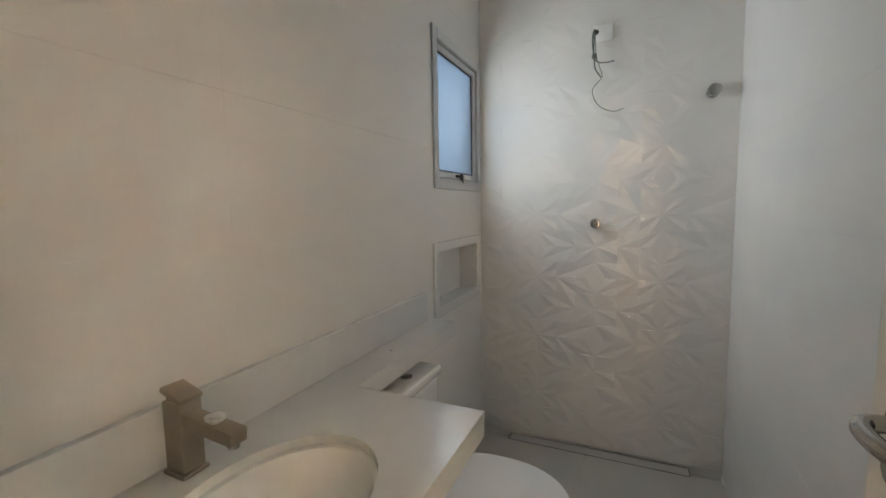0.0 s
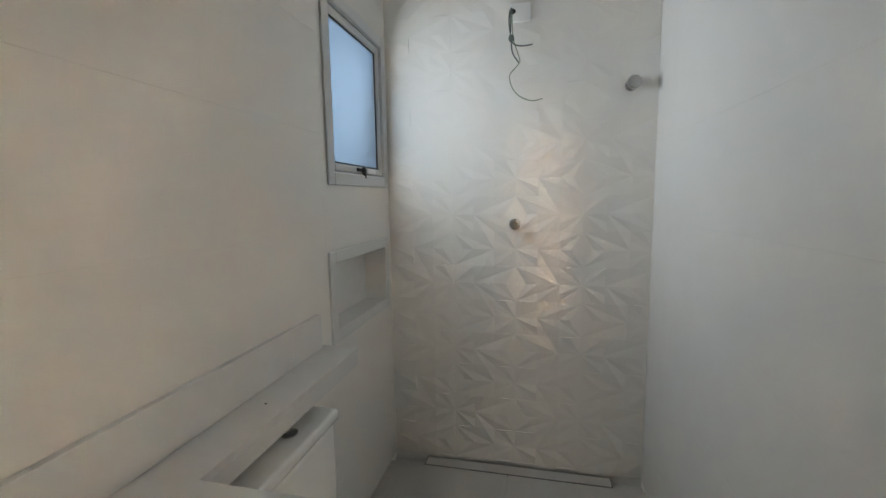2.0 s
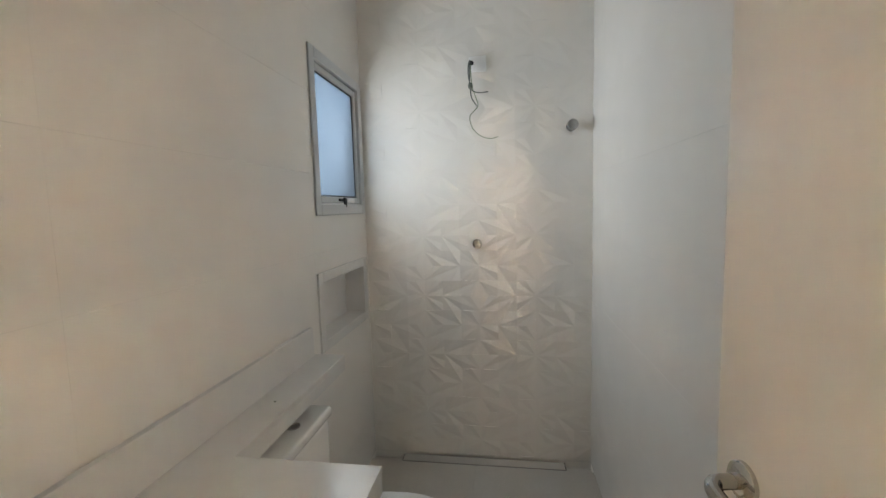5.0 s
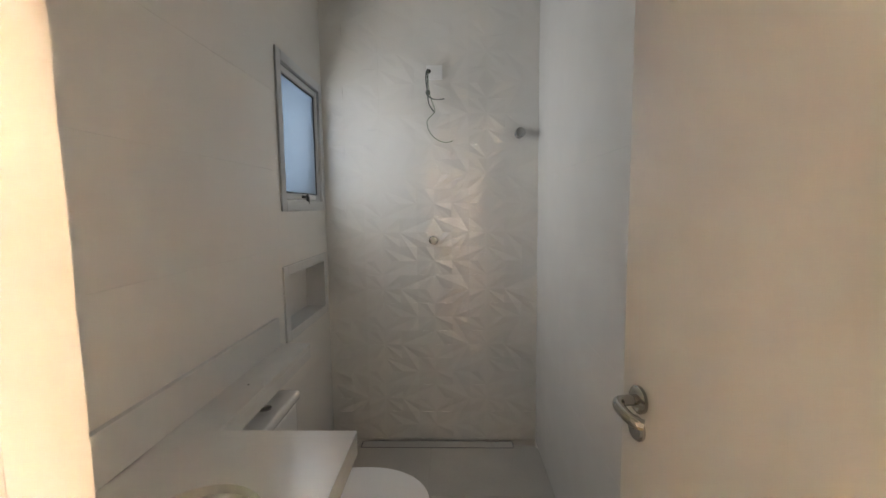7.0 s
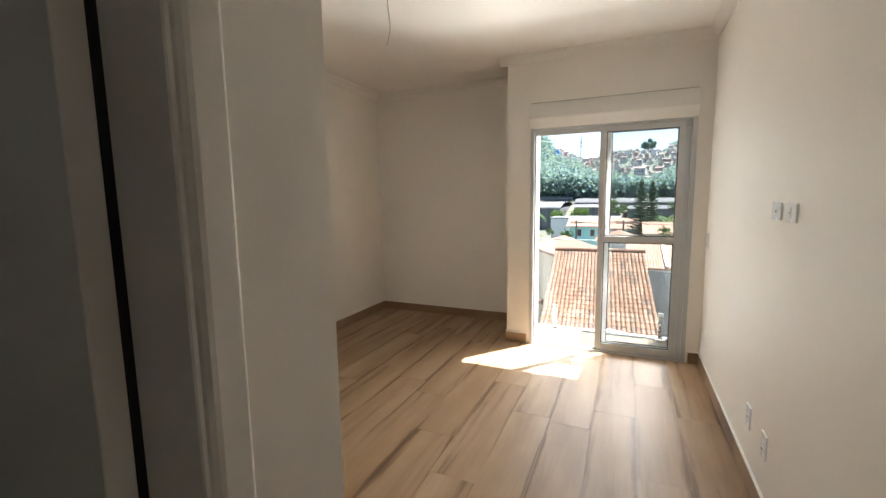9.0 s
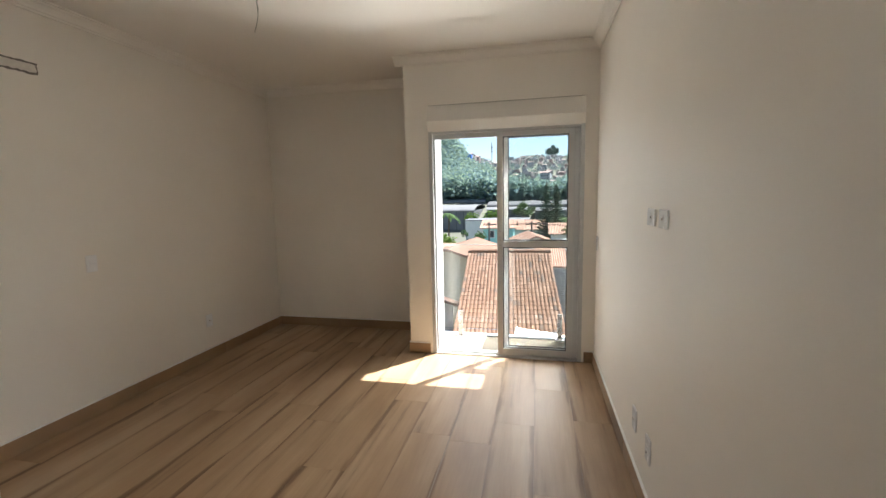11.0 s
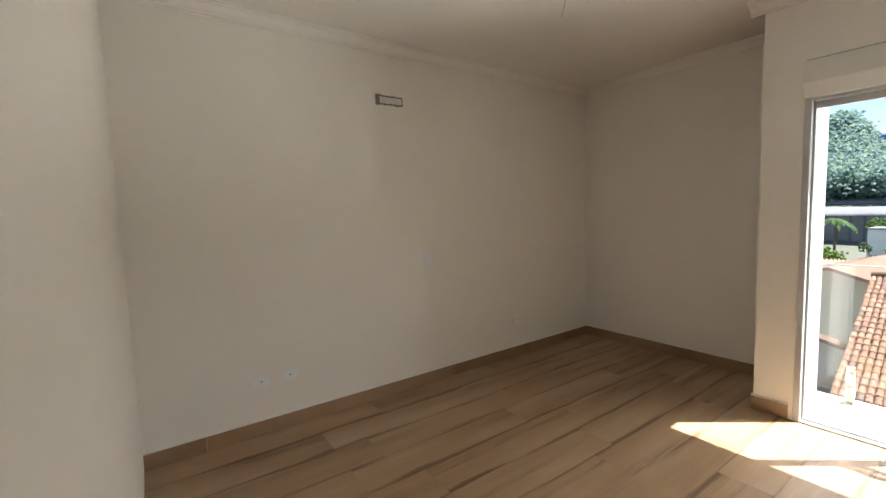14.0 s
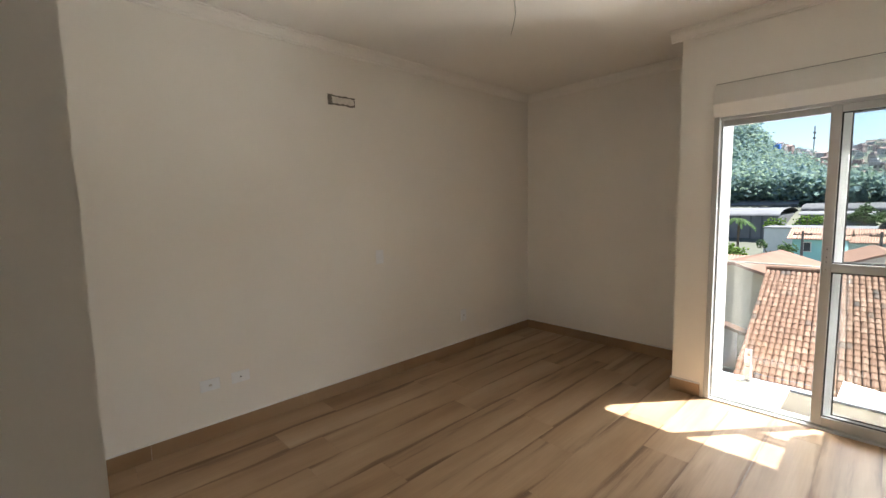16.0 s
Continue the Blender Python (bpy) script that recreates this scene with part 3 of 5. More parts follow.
def shower_fittings():
    valve = thing("shower_valve", pose(0.624, BY, 1.224), "round chrome shower valve knob on the relief tiles", "shower valve")
    part("flange", moved(bm_lathe([(0, 0), (0.027, 0), (0.026, 0.006), (0.020, 0.010), (0.018, 0.014), (0, 0.014)], 32), pose(0, 0, 0, 90)), CHROME, valve, "", True)
    part("knob", moved(bm_lathe([(0, 0.014), (0.015, 0.014), (0.020, 0.020), (0.0225, 0.040), (0.021, 0.046), (0.012, 0.047), (0.011, 0.044), (0, 0.0445)], 32), pose(0, 0, 0, 90)), CHROME, valve, "", True)
    outlet = thing("shower_outlet", pose(1.118, BY, 1.822), "chrome shower outlet with a capped stub", "shower outlet")
    part("flange", moved(bm_lathe([(0, 0), (0.026, 0), (0.025, 0.008), (0.017, 0.014), (0, 0.014)], 32), pose(0, 0, 0, 90)), CHROME, outlet, "", True)
    # Stub coloured near black for the shade between flange and cap.
    part("stub", moved(bm_lathe([(0, 0.014), (0.014, 0.014), (0.014, 0.045), (0, 0.045)], 24), pose(0, 0, 0, 90)), DARKGAP, outlet, "", True)
    part("cap", moved(bm_lathe([(0, 0.045), (0.026, 0.045), (0.028, 0.050), (0.028, 0.062), (0.024, 0.068), (0, 0.069)], 32), pose(0, 0, 0, 90)), CHROME, outlet, "", True)
    box = thing("junction_plate", pose(0.648, BY, 2.165), "white plastic cable outlet plate high on the shower wall", "outlet plate")
    part("plate", bm_box(-0.048, 0.042, -0.009, -0.0005, -0.04, 0.04, 0.003, 2), PVC, box)
    part("cable_hole", moved(bm_lathe([(0, 0), (0.012, 0), (0.012, 0.001), (0, 0.001)], 16), pose(-0.035, -0.0088, 0.006, 90)), BLACK, box)
    cab = thing("loose_cables", pose(0, BY, 0), "loose dark cables taped together, hanging from the plate", "cable")
    part("cable", bm_tube([(0.612, -0.006, 2.17), (0.602, -0.035, 2.165), (0.598, -0.045, 2.11), (0.607, -0.04, 2.045), (0.612, -0.035, 1.99), (0.640, -0.03, 1.945)], 0.0032), WIRE_GREY, cab)
    part("cable", bm_tube([(0.612, -0.006, 2.172), (0.606, -0.04, 2.172), (0.606, -0.05, 2.12), (0.606, -0.045, 2.045), (0.625, -0.05, 2.016), (0.660, -0.055, 2.006), (0.700, -0.06, 2.008)], 0.0030), WIRE_GREY, cab)
    part("cable", bm_tube([(0.613, -0.006, 2.168), (0.610, -0.03, 2.14), (0.616, -0.035, 2.05), (0.634, -0.035, 1.99), (0.645, -0.03, 1.95), (0.625, -0.025, 1.925), (0.600, -0.02, 1.895), (0.612, -0.02, 1.84), (0.648, -0.02, 1.80), (0.70, -0.025, 1.778), (0.745, -0.03, 1.785)], 0.0020), WIRE_GREEN, cab, "thin green earth wire")
    part("tape_wrap", moved(bm_lathe([(0, -0.012), (0.010, -0.011), (0.013, 0.0), (0.010, 0.012), (0, 0.013)], 14), pose(0.608, -0.044, 2.046)), TAPE, cab, "", True)
    dr = thing("linear_drain", pose(0, 0, 0), "narrow linear drain with tiled insert and dark edge strips", "floor drain")
    x0, x1, y0, y1 = 0.18, 1.085, 2.522, 2.590
    part("insert", bm_box(x0 + 0.002, x1 - 0.002, y0 + 0.004, y1 - 0.0005, -0.035, -0.001, 0.0005), FLOOR_GREY, dr)
    # Strips and channel bed coloured dark for the shade in the slot.
    for q in ((x0, x1, y0 - 0.001, y0 + 0.001), (x0, x1, y1, y1 + 0.001), (x0 - 0.0015, x0, y0, y1), (x1, x1 + 0.0015, y0, y1)):
        part("edge_strip", bm_box(*q, -0.039, -0.002), DARKGAP, dr)
    part("channel", bm_box(x0, x1, y0 + 0.002, y1, -0.039, -0.036), BLACK, dr)


shower_fittings()


# ---- balcony door ----
def balcony_door():
    d = thing("door_2", pose(0, 0, 0), "white aluminium sliding balcony door pushed half open", "door", kind="structure")
    top, w = 2.10, 0.035
    for y0, y1 in ((DY0, DY0 + w), (DY1 - w, DY1)):
        part("frame_side", bm_box(WX - 0.008, WX + 0.12, y0, y1, 0.0, 2.30, 0.002), ALU, d)
        part("track_rib", bm_box(WX + 0.036, WX + 0.046, y0 + (w if y0 < 0 else -0.012), y1 + (0.012 if y0 < 0 else -w), 0.02, top, 0.001), ALU, d)
    part("frame_head", bm_box(WX + 0.004, WX + 0.12, DY0 + w, DY1 - w, 2.068, 2.10, 0.002), ALU, d)
    part("head_track", bm_box(WX + 0.046, WX + 0.068, DY0 + w, DY1 - w, 2.026, 2.068, 0.002), ALU, d)
    part("sill", bm_box(WX - 0.008, WX + 0.12, DY0 + w, DY1 - w, -0.012, 0.012, 0.002), ALU, d, "low white aluminium sill track")
    for x in (WX + 0.03, WX + 0.062, WX + 0.094):
        part("rail", bm_box(x, x + 0.006, DY0 + w, DY1 - w, 0.012, 0.026), ALU, d)
    for name, x, y0, y1 in (("sliding_leaf", WX + 0.012, -0.622, 0.046), ("sliding_leaf", WX + 0.072, -0.664, 0.004)):
        s = 0.052
        lf = part(name, joined(bm_box(x, x + 0.03, y0, y0 + s, 0.027, 2.066, 0.003), bm_box(x, x + 0.03, y1 - s, y1, 0.027, 2.066, 0.003)), ALU, d, "glazed leaf with a middle rail")
        for z0, z1 in ((0.027, 0.085), (1.036, 1.092), (2.02, 2.066)):
            part("leaf_rail", bm_box(x + 0.001, x + 0.029, y0 + s, y1 - s, z0, z1, 0.002), ALU, lf)
        for z0, z1 in ((0.085, 1.036), (1.092, 2.02)):
            g = part("pane", bm_box(x + 0.012, x + 0.017, y0 + s - 0.004, y1 - s + 0.004, z0 - 0.004, z1 + 0.004), GLASS, lf, "clear glass pane")
            g.visible_shadow = False
            a, b = y0 + s, y1 - s
            e = 0.008
            for q in ((a, a + e, z0, z1), (b - e, b, z0, z1), (a + e, b - e, z0, z0 + e), (a + e, b - e, z1 - e, z1)):
                part("gasket", bm_box(x + 0.008, x + 0.021, *q), BLACK, lf, "black glazing gasket")
        if x < WX + 0.05:
            part("lock", bm_box(x - 0.004, x, y1 - 0.036, y1 - 0.016, 1.03, 1.20, 0.002), ALU, lf, "recessed white latch plate")
            for z in (1.05, 1.10, 1.13, 1.18):
                part("screw", moved(bm_lathe([(0, 0), (0.0035, 0), (0.003, 0.001), (0, 0.001)], 10), pose(x - 0.004, y1 - 0.026, z, 0, -90)), DARKGAP, lf)
    bx = thing("roller_shutter_box", pose(0, 0, 0), "white roller shutter box over the balcony door", "shutter box")
    prof = [(0.0, 2.345), (-0.010, 2.344), (-0.022, 2.333), (-0.036, 2.308), (-0.048, 2.272), (-0.057, 2.232), (-0.062, 2.203), (-0.061, 2.198), (-0.010, 2.121), (-0.004, 2.116), (0.06, 2.116), (0.06, 2.345)]
    bm = bm_prism([(p, q) for p, q in prof], DY1 - DY0 + 0.0, 0)
    m = Matrix(((1, 0, 0, WX), (0, 0, 1, DY0), (0, 1, 0, -0.028), (0, 0, 0, 1)))
    bm.transform(m)
    bmesh.ops.recalc_face_normals(bm, faces=bm.faces[:])
    part("cover", bm, SHUTTER, bx)
    # Solid dark strip that draws the shade in the slit above the cover.
    part("shadow_strip", bm_box(WX - 0.0045, WX + 0.01, DY0 + 0.002, DY1 - 0.002, 2.3172, 2.3203), DARKGAP, bx)
    return d


balcony_door()


# ---- wall plates, wires and the open chase ----
def wall_plate(name, x, y, z, face, wide, modules, label, category):
    """A 12 x 7.5 cm plate; face is the yaw of the way it looks. Modules: blank, socket, switch, coax."""
    t = thing(name, pose(x, y, z, 0, 0, face), label, category)
    w, h = (0.118, 0.077) if wide else (0.077, 0.118)
    part("plate", bm_box(-w / 2, w / 2, 0.0004, 0.0085, -h / 2, h / 2, 0.0035, 2), PLATE, t)
    n = len(modules)
    for i, k in enumerate(modules):
        off = (i - (n - 1) / 2) * 0.026
        ox, oz = (off, 0) if wide else (0, -off)
        mw, mh = (0.022, 0.044) if wide else (0.044, 0.022)
        part("module", bm_box(ox - mw / 2, ox + mw / 2, 0.0086, 0.0105, oz - mh / 2, oz + mh / 2, 0.001), PLATE, t)
        if k == "socket":
            part("socket_recess", moved(bm_prism([(-0.011, 0), (-0.006, -0.007), (0.006, -0.007), (0.011, 0), (0.006, 0.007), (-0.006, 0.007)], 0.001), Matrix.Translation((ox, 0.0116, oz)) @ pose(0, 0, 0, 90, 0 if wide else 0, 0)), PLASTER_LIGHT, t)
            for d in (-0.006, 0, 0.006):
                part("pin_hole", moved(bm_lathe([(0, 0), (0.0021, 0), (0.0021, 0.001), (0, 0.001)], 10), pose(ox + d, 0.0128, oz + (0.002 if d == 0 else 0), 90)), BLACK, t)
        elif k == "coax":
            part("coax_hole", moved(bm_lathe([(0, 0), (0.005, 0), (0.005, 0.003), (0.003, 0.003), (0, 0.001)], 14), pose(ox, 0.0128, oz, 90)), BLACK, t)
        elif k == "switch":
            part("rocker", moved(bm_box(-mw / 2 + 0.002, mw / 2 - 0.002, -0.001, 0.0025, -mh / 2 + 0.002, mh / 2 - 0.002, 0.001), Matrix.Translation((ox, 0.0108, oz)) @ pose(0, 0, 0, 4)), PLATE, t)
    return t


wall_plate("socket_plate", 2.065, NY, 0.367, 180, True, ["socket"], "white wall socket low on the painted wall", "socket")
wall_plate("aerial_plate", 2.255, NY, 0.370, 180, True, ["coax"], "white aerial outlet beside the wall socket", "socket")
wall_plate("switch_plate", 3.435, NY, 1.080, 180, False, ["switch", "switch"], "white light switch on the painted wall", "switch")
wall_plate("socket_plate", 4.455, NY, 0.372, 180, False, ["socket"], "white wall socket near the alcove corner", "socket")
wall_plate("socket_plate", 3.150, SY, 1.383, 0, True, ["coax", "blank"], "white outlet plate on the long wall", "socket")
wall_plate("socket_plate", 2.965, SY, 1.383, 0, True, ["socket"], "white wall socket beside the outlet plate", "socket")
wall_plate("socket_plate", 3.330, SY, 0.335, 0, False, ["socket"], "white wall socket low above the skirting", "socket")
wall_plate("socket_plate", 3.060, SY, 0.330, 0, False, ["blank", "coax"], "white aerial plate low above the skirting", "socket")
wall_plate("switch_plate", 4.840, SY, 1.085, 0, False, ["switch"], "white switch beside the balcony door", "switch")


def chase():
    t = thing("plaster_chase", pose(3.132, NY, 2.335), "unpainted plastered-over cable chase in the wall", "wall patch")
    w, h = 0.118, 0.036
    bm = bmesh.new()
    n = 40
    rng = random.Random(3)
    ring = []
    for i in range(n):
        th = 2 * math.pi * i / n
        c, s = math.cos(th), math.sin(th)
        k = max(abs(c), abs(s))
        ring.append((w * c / k * (1 + rng.uniform(-0.03, 0.03)), h * s / k * (1 + rng.uniform(-0.1, 0.1))))
    part("rough_edge", moved(bm_prism(ring, 0.003), pose(0, -0.0005, 0, 90)), PLASTER, t, "rough grey mortar edge")
    inner = [(x * (0.80 + rng.uniform(-0.03, 0.05)) + 0.012, z * (0.66 + rng.uniform(-0.1, 0.12)) - 0.001) for x, z in ring]
    part("filler", moved(bm_prism(inner, 0.003), pose(0, -0.0036, 0, 90)), PLASTER_LIGHT, t, "pale filler in the middle")


chase()

wire = thing("ceiling_wires", pose(3.36, 1.26, H), "thin bare wires hanging from the ceiling lamp point", "cable")
part("wire", bm_tube([(0.002, 0, 0.0), (0.004, 0.004, -0.05), (0.012, 0.0, -0.12), (0.010, -0.006, -0.19), (0.002, 0.0, -0.25), (-0.012, 0.01, -0.31)], 0.0013), WIRE_GREY, wire)
part("wire", bm_tube([(-0.002, 0, 0.0), (0.0, 0.006, -0.06), (0.009, 0.004, -0.12), (0.013, -0.002, -0.2), (0.008, 0.002, -0.235)], 0.0011), WIRE_GREEN, wire)
part("ceiling_cap", moved(bm_lathe([(0, -0.002), (0.012, -0.002), (0.012, 0), (0, 0)], 18), pose(0, 0, 0)), DARKGAP, wire)

# ---- balcony ----
BALC = plain("balcony_tile", (0.08, 0.07, 0.054), 0.8, vary=0.1, scale=4, grain=80, spec=0.2)
WALLEXT = plain("outside_white_paint", (0.48, 0.475, 0.465), 0.7, vary=0.04, scale=3, grain=120, relief=0.2)
setting("floor_balcony", bm_box(WX - 0.0, 5.60, SY - 0.15, PY - 0.15, -0.3, -0.014), BALC, "sunlit beige tiled balcony floor", "floor")
setting("trim_balcony_edge", bm_box(5.535, 5.60, SY, PY - 0.151, -0.0139, 0.006, 0.003), plain("blue_grey_stone", (0.34, 0.38, 0.43), 0.35), "blue-grey stone balcony edging", "trim")
setting("wall_balcony_south", bm_box(WXO, 5.84, SY - 0.15, SY, -3.5, H + 0.1), WALLEXT, "white outside wall beside the balcony", "wall")
setting("wall_outside_north", bm_box(WXO, AX + 0.15, PY - 0.158, PY - 0.151, -0.3, H + 0.1), WALLEXT, "white outside wall beside the balcony", "wall")
# Unseen closed shaft, added to keep sky light off the bathroom pane.
setting("wall_sky_block", joined(bm_box(-1.1, -0.95, 0.9, 3.6, -0.2, 4.2), bm_box(-0.95, -0.16, 0.75, 0.9, -0.2, 4.2), bm_box(-0.95, -0.16, 3.45, 3.6, -0.2, 4.2), bm_box(-0.95, -0.16, 0.9, 3.45, -0.3, -0.2), bm_box(-1.1, 0.0, 0.75, 3.6, 4.2, 4.3), bm_box(-0.16, -0.01, 0.75, 3.6, HB + 0.1, 4.2)), WALLEXT, "unseen white walls and roof added to block sky behind the bathroom window", "wall")
rail = thing("glass_balustrade", pose(5.565, 0, 0), "frameless glass balcony balustrade on short steel posts", "balustrade")
g = part("glass_panel", bm_box(-0.005, 0.005, SY + 0.01, PY - 0.17, 0.06, 0.985, 0.002), GLASS, rail, "clear glass panel")
g.visible_shadow = False
part("top_edge", bm_box(-0.0065, 0.0065, SY + 0.01, PY - 0.17, 0.9855, 0.993, 0.002), plain("polished_glass_edge", (0.38, 0.43, 0.42), 0.15), rail, "pale polished glass edge")
for y in (0.50, -0.545):
    post = part("post", bm_box(-0.05, -0.030, y - 0.024, y + 0.024, 0.004, 0.27, 0.003), STEEL, rail, "flat steel clamp post")
    part("base_plate", bm_box(-0.085, 0.005, y - 0.045, y + 0.045, -0.014, 0.004, 0.002), STEEL, post)
    for z in (0.13, 0.22):
        part("clamp_bolt", moved(bm_lathe([(0, 0), (0.014, 0), (0.013, 0.006), (0, 0.007)], 18), pose(-0.05, y, z, 0, -90)), CHROME, post, "", True)
    part("clamp_pad", bm_box(-0.030, -0.006, y - 0.02, y + 0.02, 0.10, 0.25), BLACK, post)

# ---- outside: ground, hill, houses and trees ----
def foliage_mat(name, dark, light):
    m = plain(name, tuple((a + b) / 2 for a, b in zip(dark, light)), 0.75, vary=0.3, scale=0.6, grain=4, relief=0.0, spec=0.2)
    nt = m.node_tree
    b = nt.nodes["Principled BSDF"]
    g = nt.nodes.new("ShaderNodeNewGeometry")
    c = ramp(nt, g.outputs["Random Per Island"], [(0, dark), (0.6, tuple((a + b2) / 2 for a, b2 in zip(dark, light))), (1, light)])
    nt.links.new(c, b.inputs["Base Color"])
    t = nt.nodes.new("ShaderNodeBsdfTranslucent")
    nt.links.new(c, t.inputs["Color"])
    mx = nt.nodes.new("ShaderNodeMixShader")
    mx.inputs[0].default_value = 0.55
    nt.links.new(b.outputs[0], mx.inputs[1])
    nt.links.new(t.outputs[0], mx.inputs[2])
    nt.links.new(mx.outputs[0], nt.nodes["Material Output"].inputs["Surface"])
    return m


def terracotta(name):
    m = bpy.data.materials.new(name)
    m.use_nodes = True
    nt = m.node_tree
    b = nt.nodes["Principled BSDF"]
    info = nt.nodes.new("ShaderNodeObjectInfo")
    g = nt.nodes.new("ShaderNodeNewGeometry")
    s = nt.nodes.new("ShaderNodeMath")
    s.operation = "ADD"
    nt.links.new(info.outputs["Random"], s.inputs[0])
    nt.links.new(g.outputs["Random Per Island"], s.inputs[1])
    fr = nt.nodes.new("ShaderNodeMath")
    fr.operation = "FRACT"
    nt.links.new(s.outputs[0], fr.inputs[0])
    c = ramp(nt, fr.outputs[0], [(0, (0.08, 0.062, 0.05)), (0.05, (0.14, 0.095, 0.07)), (0.10, (0.185, 0.098, 0.06)), (0.6, (0.23, 0.127, 0.08)), (1, (0.28, 0.175, 0.12))])
    v = coords(nt)
    stain = ramp(nt, noise_tex(nt, 5, 5, v), [(0.32, (0.55, 0.52, 0.5)), (0.5, (1, 1, 1))])
    fine = noise_tex(nt, 45, 3, v)
    nt.links.new(mix(nt, 0.7, c, stain, "MULTIPLY"), b.inputs["Base Color"])
    nt.links.new(bump(nt, fine, 0.3, 0.01), b.inputs["Normal"])
    b.inputs["Roughness"].default_value = 0.85
    return m


TERRA = terracotta("terracotta_tile")
TERRA_FAR = plain("orange_roof_tile", (0.33, 0.20, 0.145), 0.85, vary=0.18, scale=1.2, grain=9, relief=0.2)
WHITEWASH = plain("white_render", (0.66, 0.65, 0.63), 0.85, vary=0.08, scale=0.8, grain=12, relief=0.2)
YELLOW = plain("cream_render", (0.56, 0.50, 0.38), 0.85, vary=0.08, scale=0.8, grain=12, relief=0.2)
TEAL = plain("turquoise_render", (0.33, 0.62, 0.60), 0.85, vary=0.08, scale=0.8, grain=12)
GREYROOF = plain("fibre_cement_sheet", (0.11, 0.113, 0.12), 0.85, vary=0.2, scale=1.0, grain=14, relief=0.2, spec=0.15)
PALEROOF = plain("pale_metal_roof", (0.16, 0.165, 0.175), 0.85, vary=0.2, scale=0.5, grain=6, spec=0.15)
DARKGLASS = plain("dark_window", (0.05, 0.06, 0.07), 0.2, vary=0.2)
BARK = plain("bark", (0.12, 0.085, 0.06), 0.9, vary=0.3, scale=3, grain=20, relief=0.5)
LEAF = foliage_mat("broad_leaves", (0.06, 0.11, 0.05), (0.15, 0.24, 0.085))
LEAF_LIGHT = foliage_mat("bright_leaves", (0.08, 0.16, 0.03), (0.22, 0.33, 0.07))
PINE = foliage_mat("conifer_needles", (0.075, 0.13, 0.10), (0.17, 0.25, 0.16))
# Leaf colours paled and blued, with distance haze mixed in.
WOODS = foliage_mat("hazy_far_woods", (0.16, 0.25, 0.275), (0.31, 0.405, 0.29))
EARTH = plain("grassy_ground", (0.10, 0.105, 0.08), 0.95, vary=0.35, scale=0.05, grain=0.6, relief=0.0)
SHEDROOF = plain("dark_fibre_cement", (0.075, 0.078, 0.08), 0.9, vary=0.25, scale=1.0, grain=14, relief=0.2, spec=0.1)
BLUETARP = plain("blue_tarpaulin", (0.06, 0.20, 0.62), 0.6)


def smooth01(a, b, x):
    t = max(0.0, min(1.0, (x - a) / (b - a)))
    return t * t * (3 - 2 * t)


def land(x, y):
    """Height of the ground: a flat town, then the hillside with an uneven crest, nearer on the north."""
    if x < 60:
        return -6.5
    s = y / x
    ridge = 34 + 10 * smooth01(0.02, -0.10, s) + 4 * math.sin(s * 40 + 1) + 5 * smooth01(0.06, 0.13, s)
    h = -6.5 + 6 * smooth01(80, 120, x) + (ridge + 1) * smooth01(110, 450, x) ** 0.9
    h += 13 * smooth01(0.15, 0.20, s) * smooth01(110, 200, x) * (1 - smooth01(230, 330, x))
    h += 1.5 * noise.noise(Vector((x * 0.02, y * 0.02, 0)))
    return h - 25 * smooth01(480, 900, x)


gx = [-5000, -300, -60, 0, 30, 60] + [60 + 10 * i for i in range(1, 50)] + [600, 750, 1000, 2000, 5000]
gy = [-5000, -1500, -500, -250] + [-150 + 10 * i for i in range(0, 36)] + [300, 500, 1500, 5000]
bm = bmesh.new()
grid = [[bm.verts.new((x, y, land(x, y))) for y in gy] for x in gx]
for i in range(len(gx) - 1):
    for j in range(len(gy) - 1):
        bm.faces.new((grid[i][j], grid[i + 1][j], grid[i + 1][j + 1], grid[i][j + 1]))
setting("ground", bm, EARTH, "green valley floor rising to a wooded hill", "ground")

# low-poly leaf clump, jittered in a loop below
CLUMP = [(0, 0, 1), (0.9, 0, 0.35), (0.28, 0.85, 0.4), (-0.72, 0.52, 0.3), (-0.7, -0.55, 0.38), (0.3, -0.85, 0.33), (0.1, 0.1, -0.75)]
CLUMP_F = [(0, 1, 2), (0, 2, 3), (0, 3, 4), (0, 4, 5), (0, 5, 1), (6, 2, 1), (6, 3, 2), (6, 4, 3), (6, 5, 4), (6, 1, 5)]


def clumps(places, rng):
    """Many leaf clumps (centre, size) as lists for from_pydata."""
    verts, faces = [], []
    for (x, y, z), s in places:
        a = rng.random() * 6.283
        ca, sa = math.cos(a), math.sin(a)
        tilt = rng.uniform(-0.5, 0.5)
        n = len(verts)
        for vx, vy, vz in CLUMP:
            k = s * rng.uniform(0.65, 1.25)
            verts.append((x + k * (vx * ca - vy * sa), y + k * (vx * sa + vy * ca), z + k * (vz * 0.8 + tilt * vx)))
        faces += [tuple(n + i for i in f) for f in CLUMP_F]
    return verts, faces


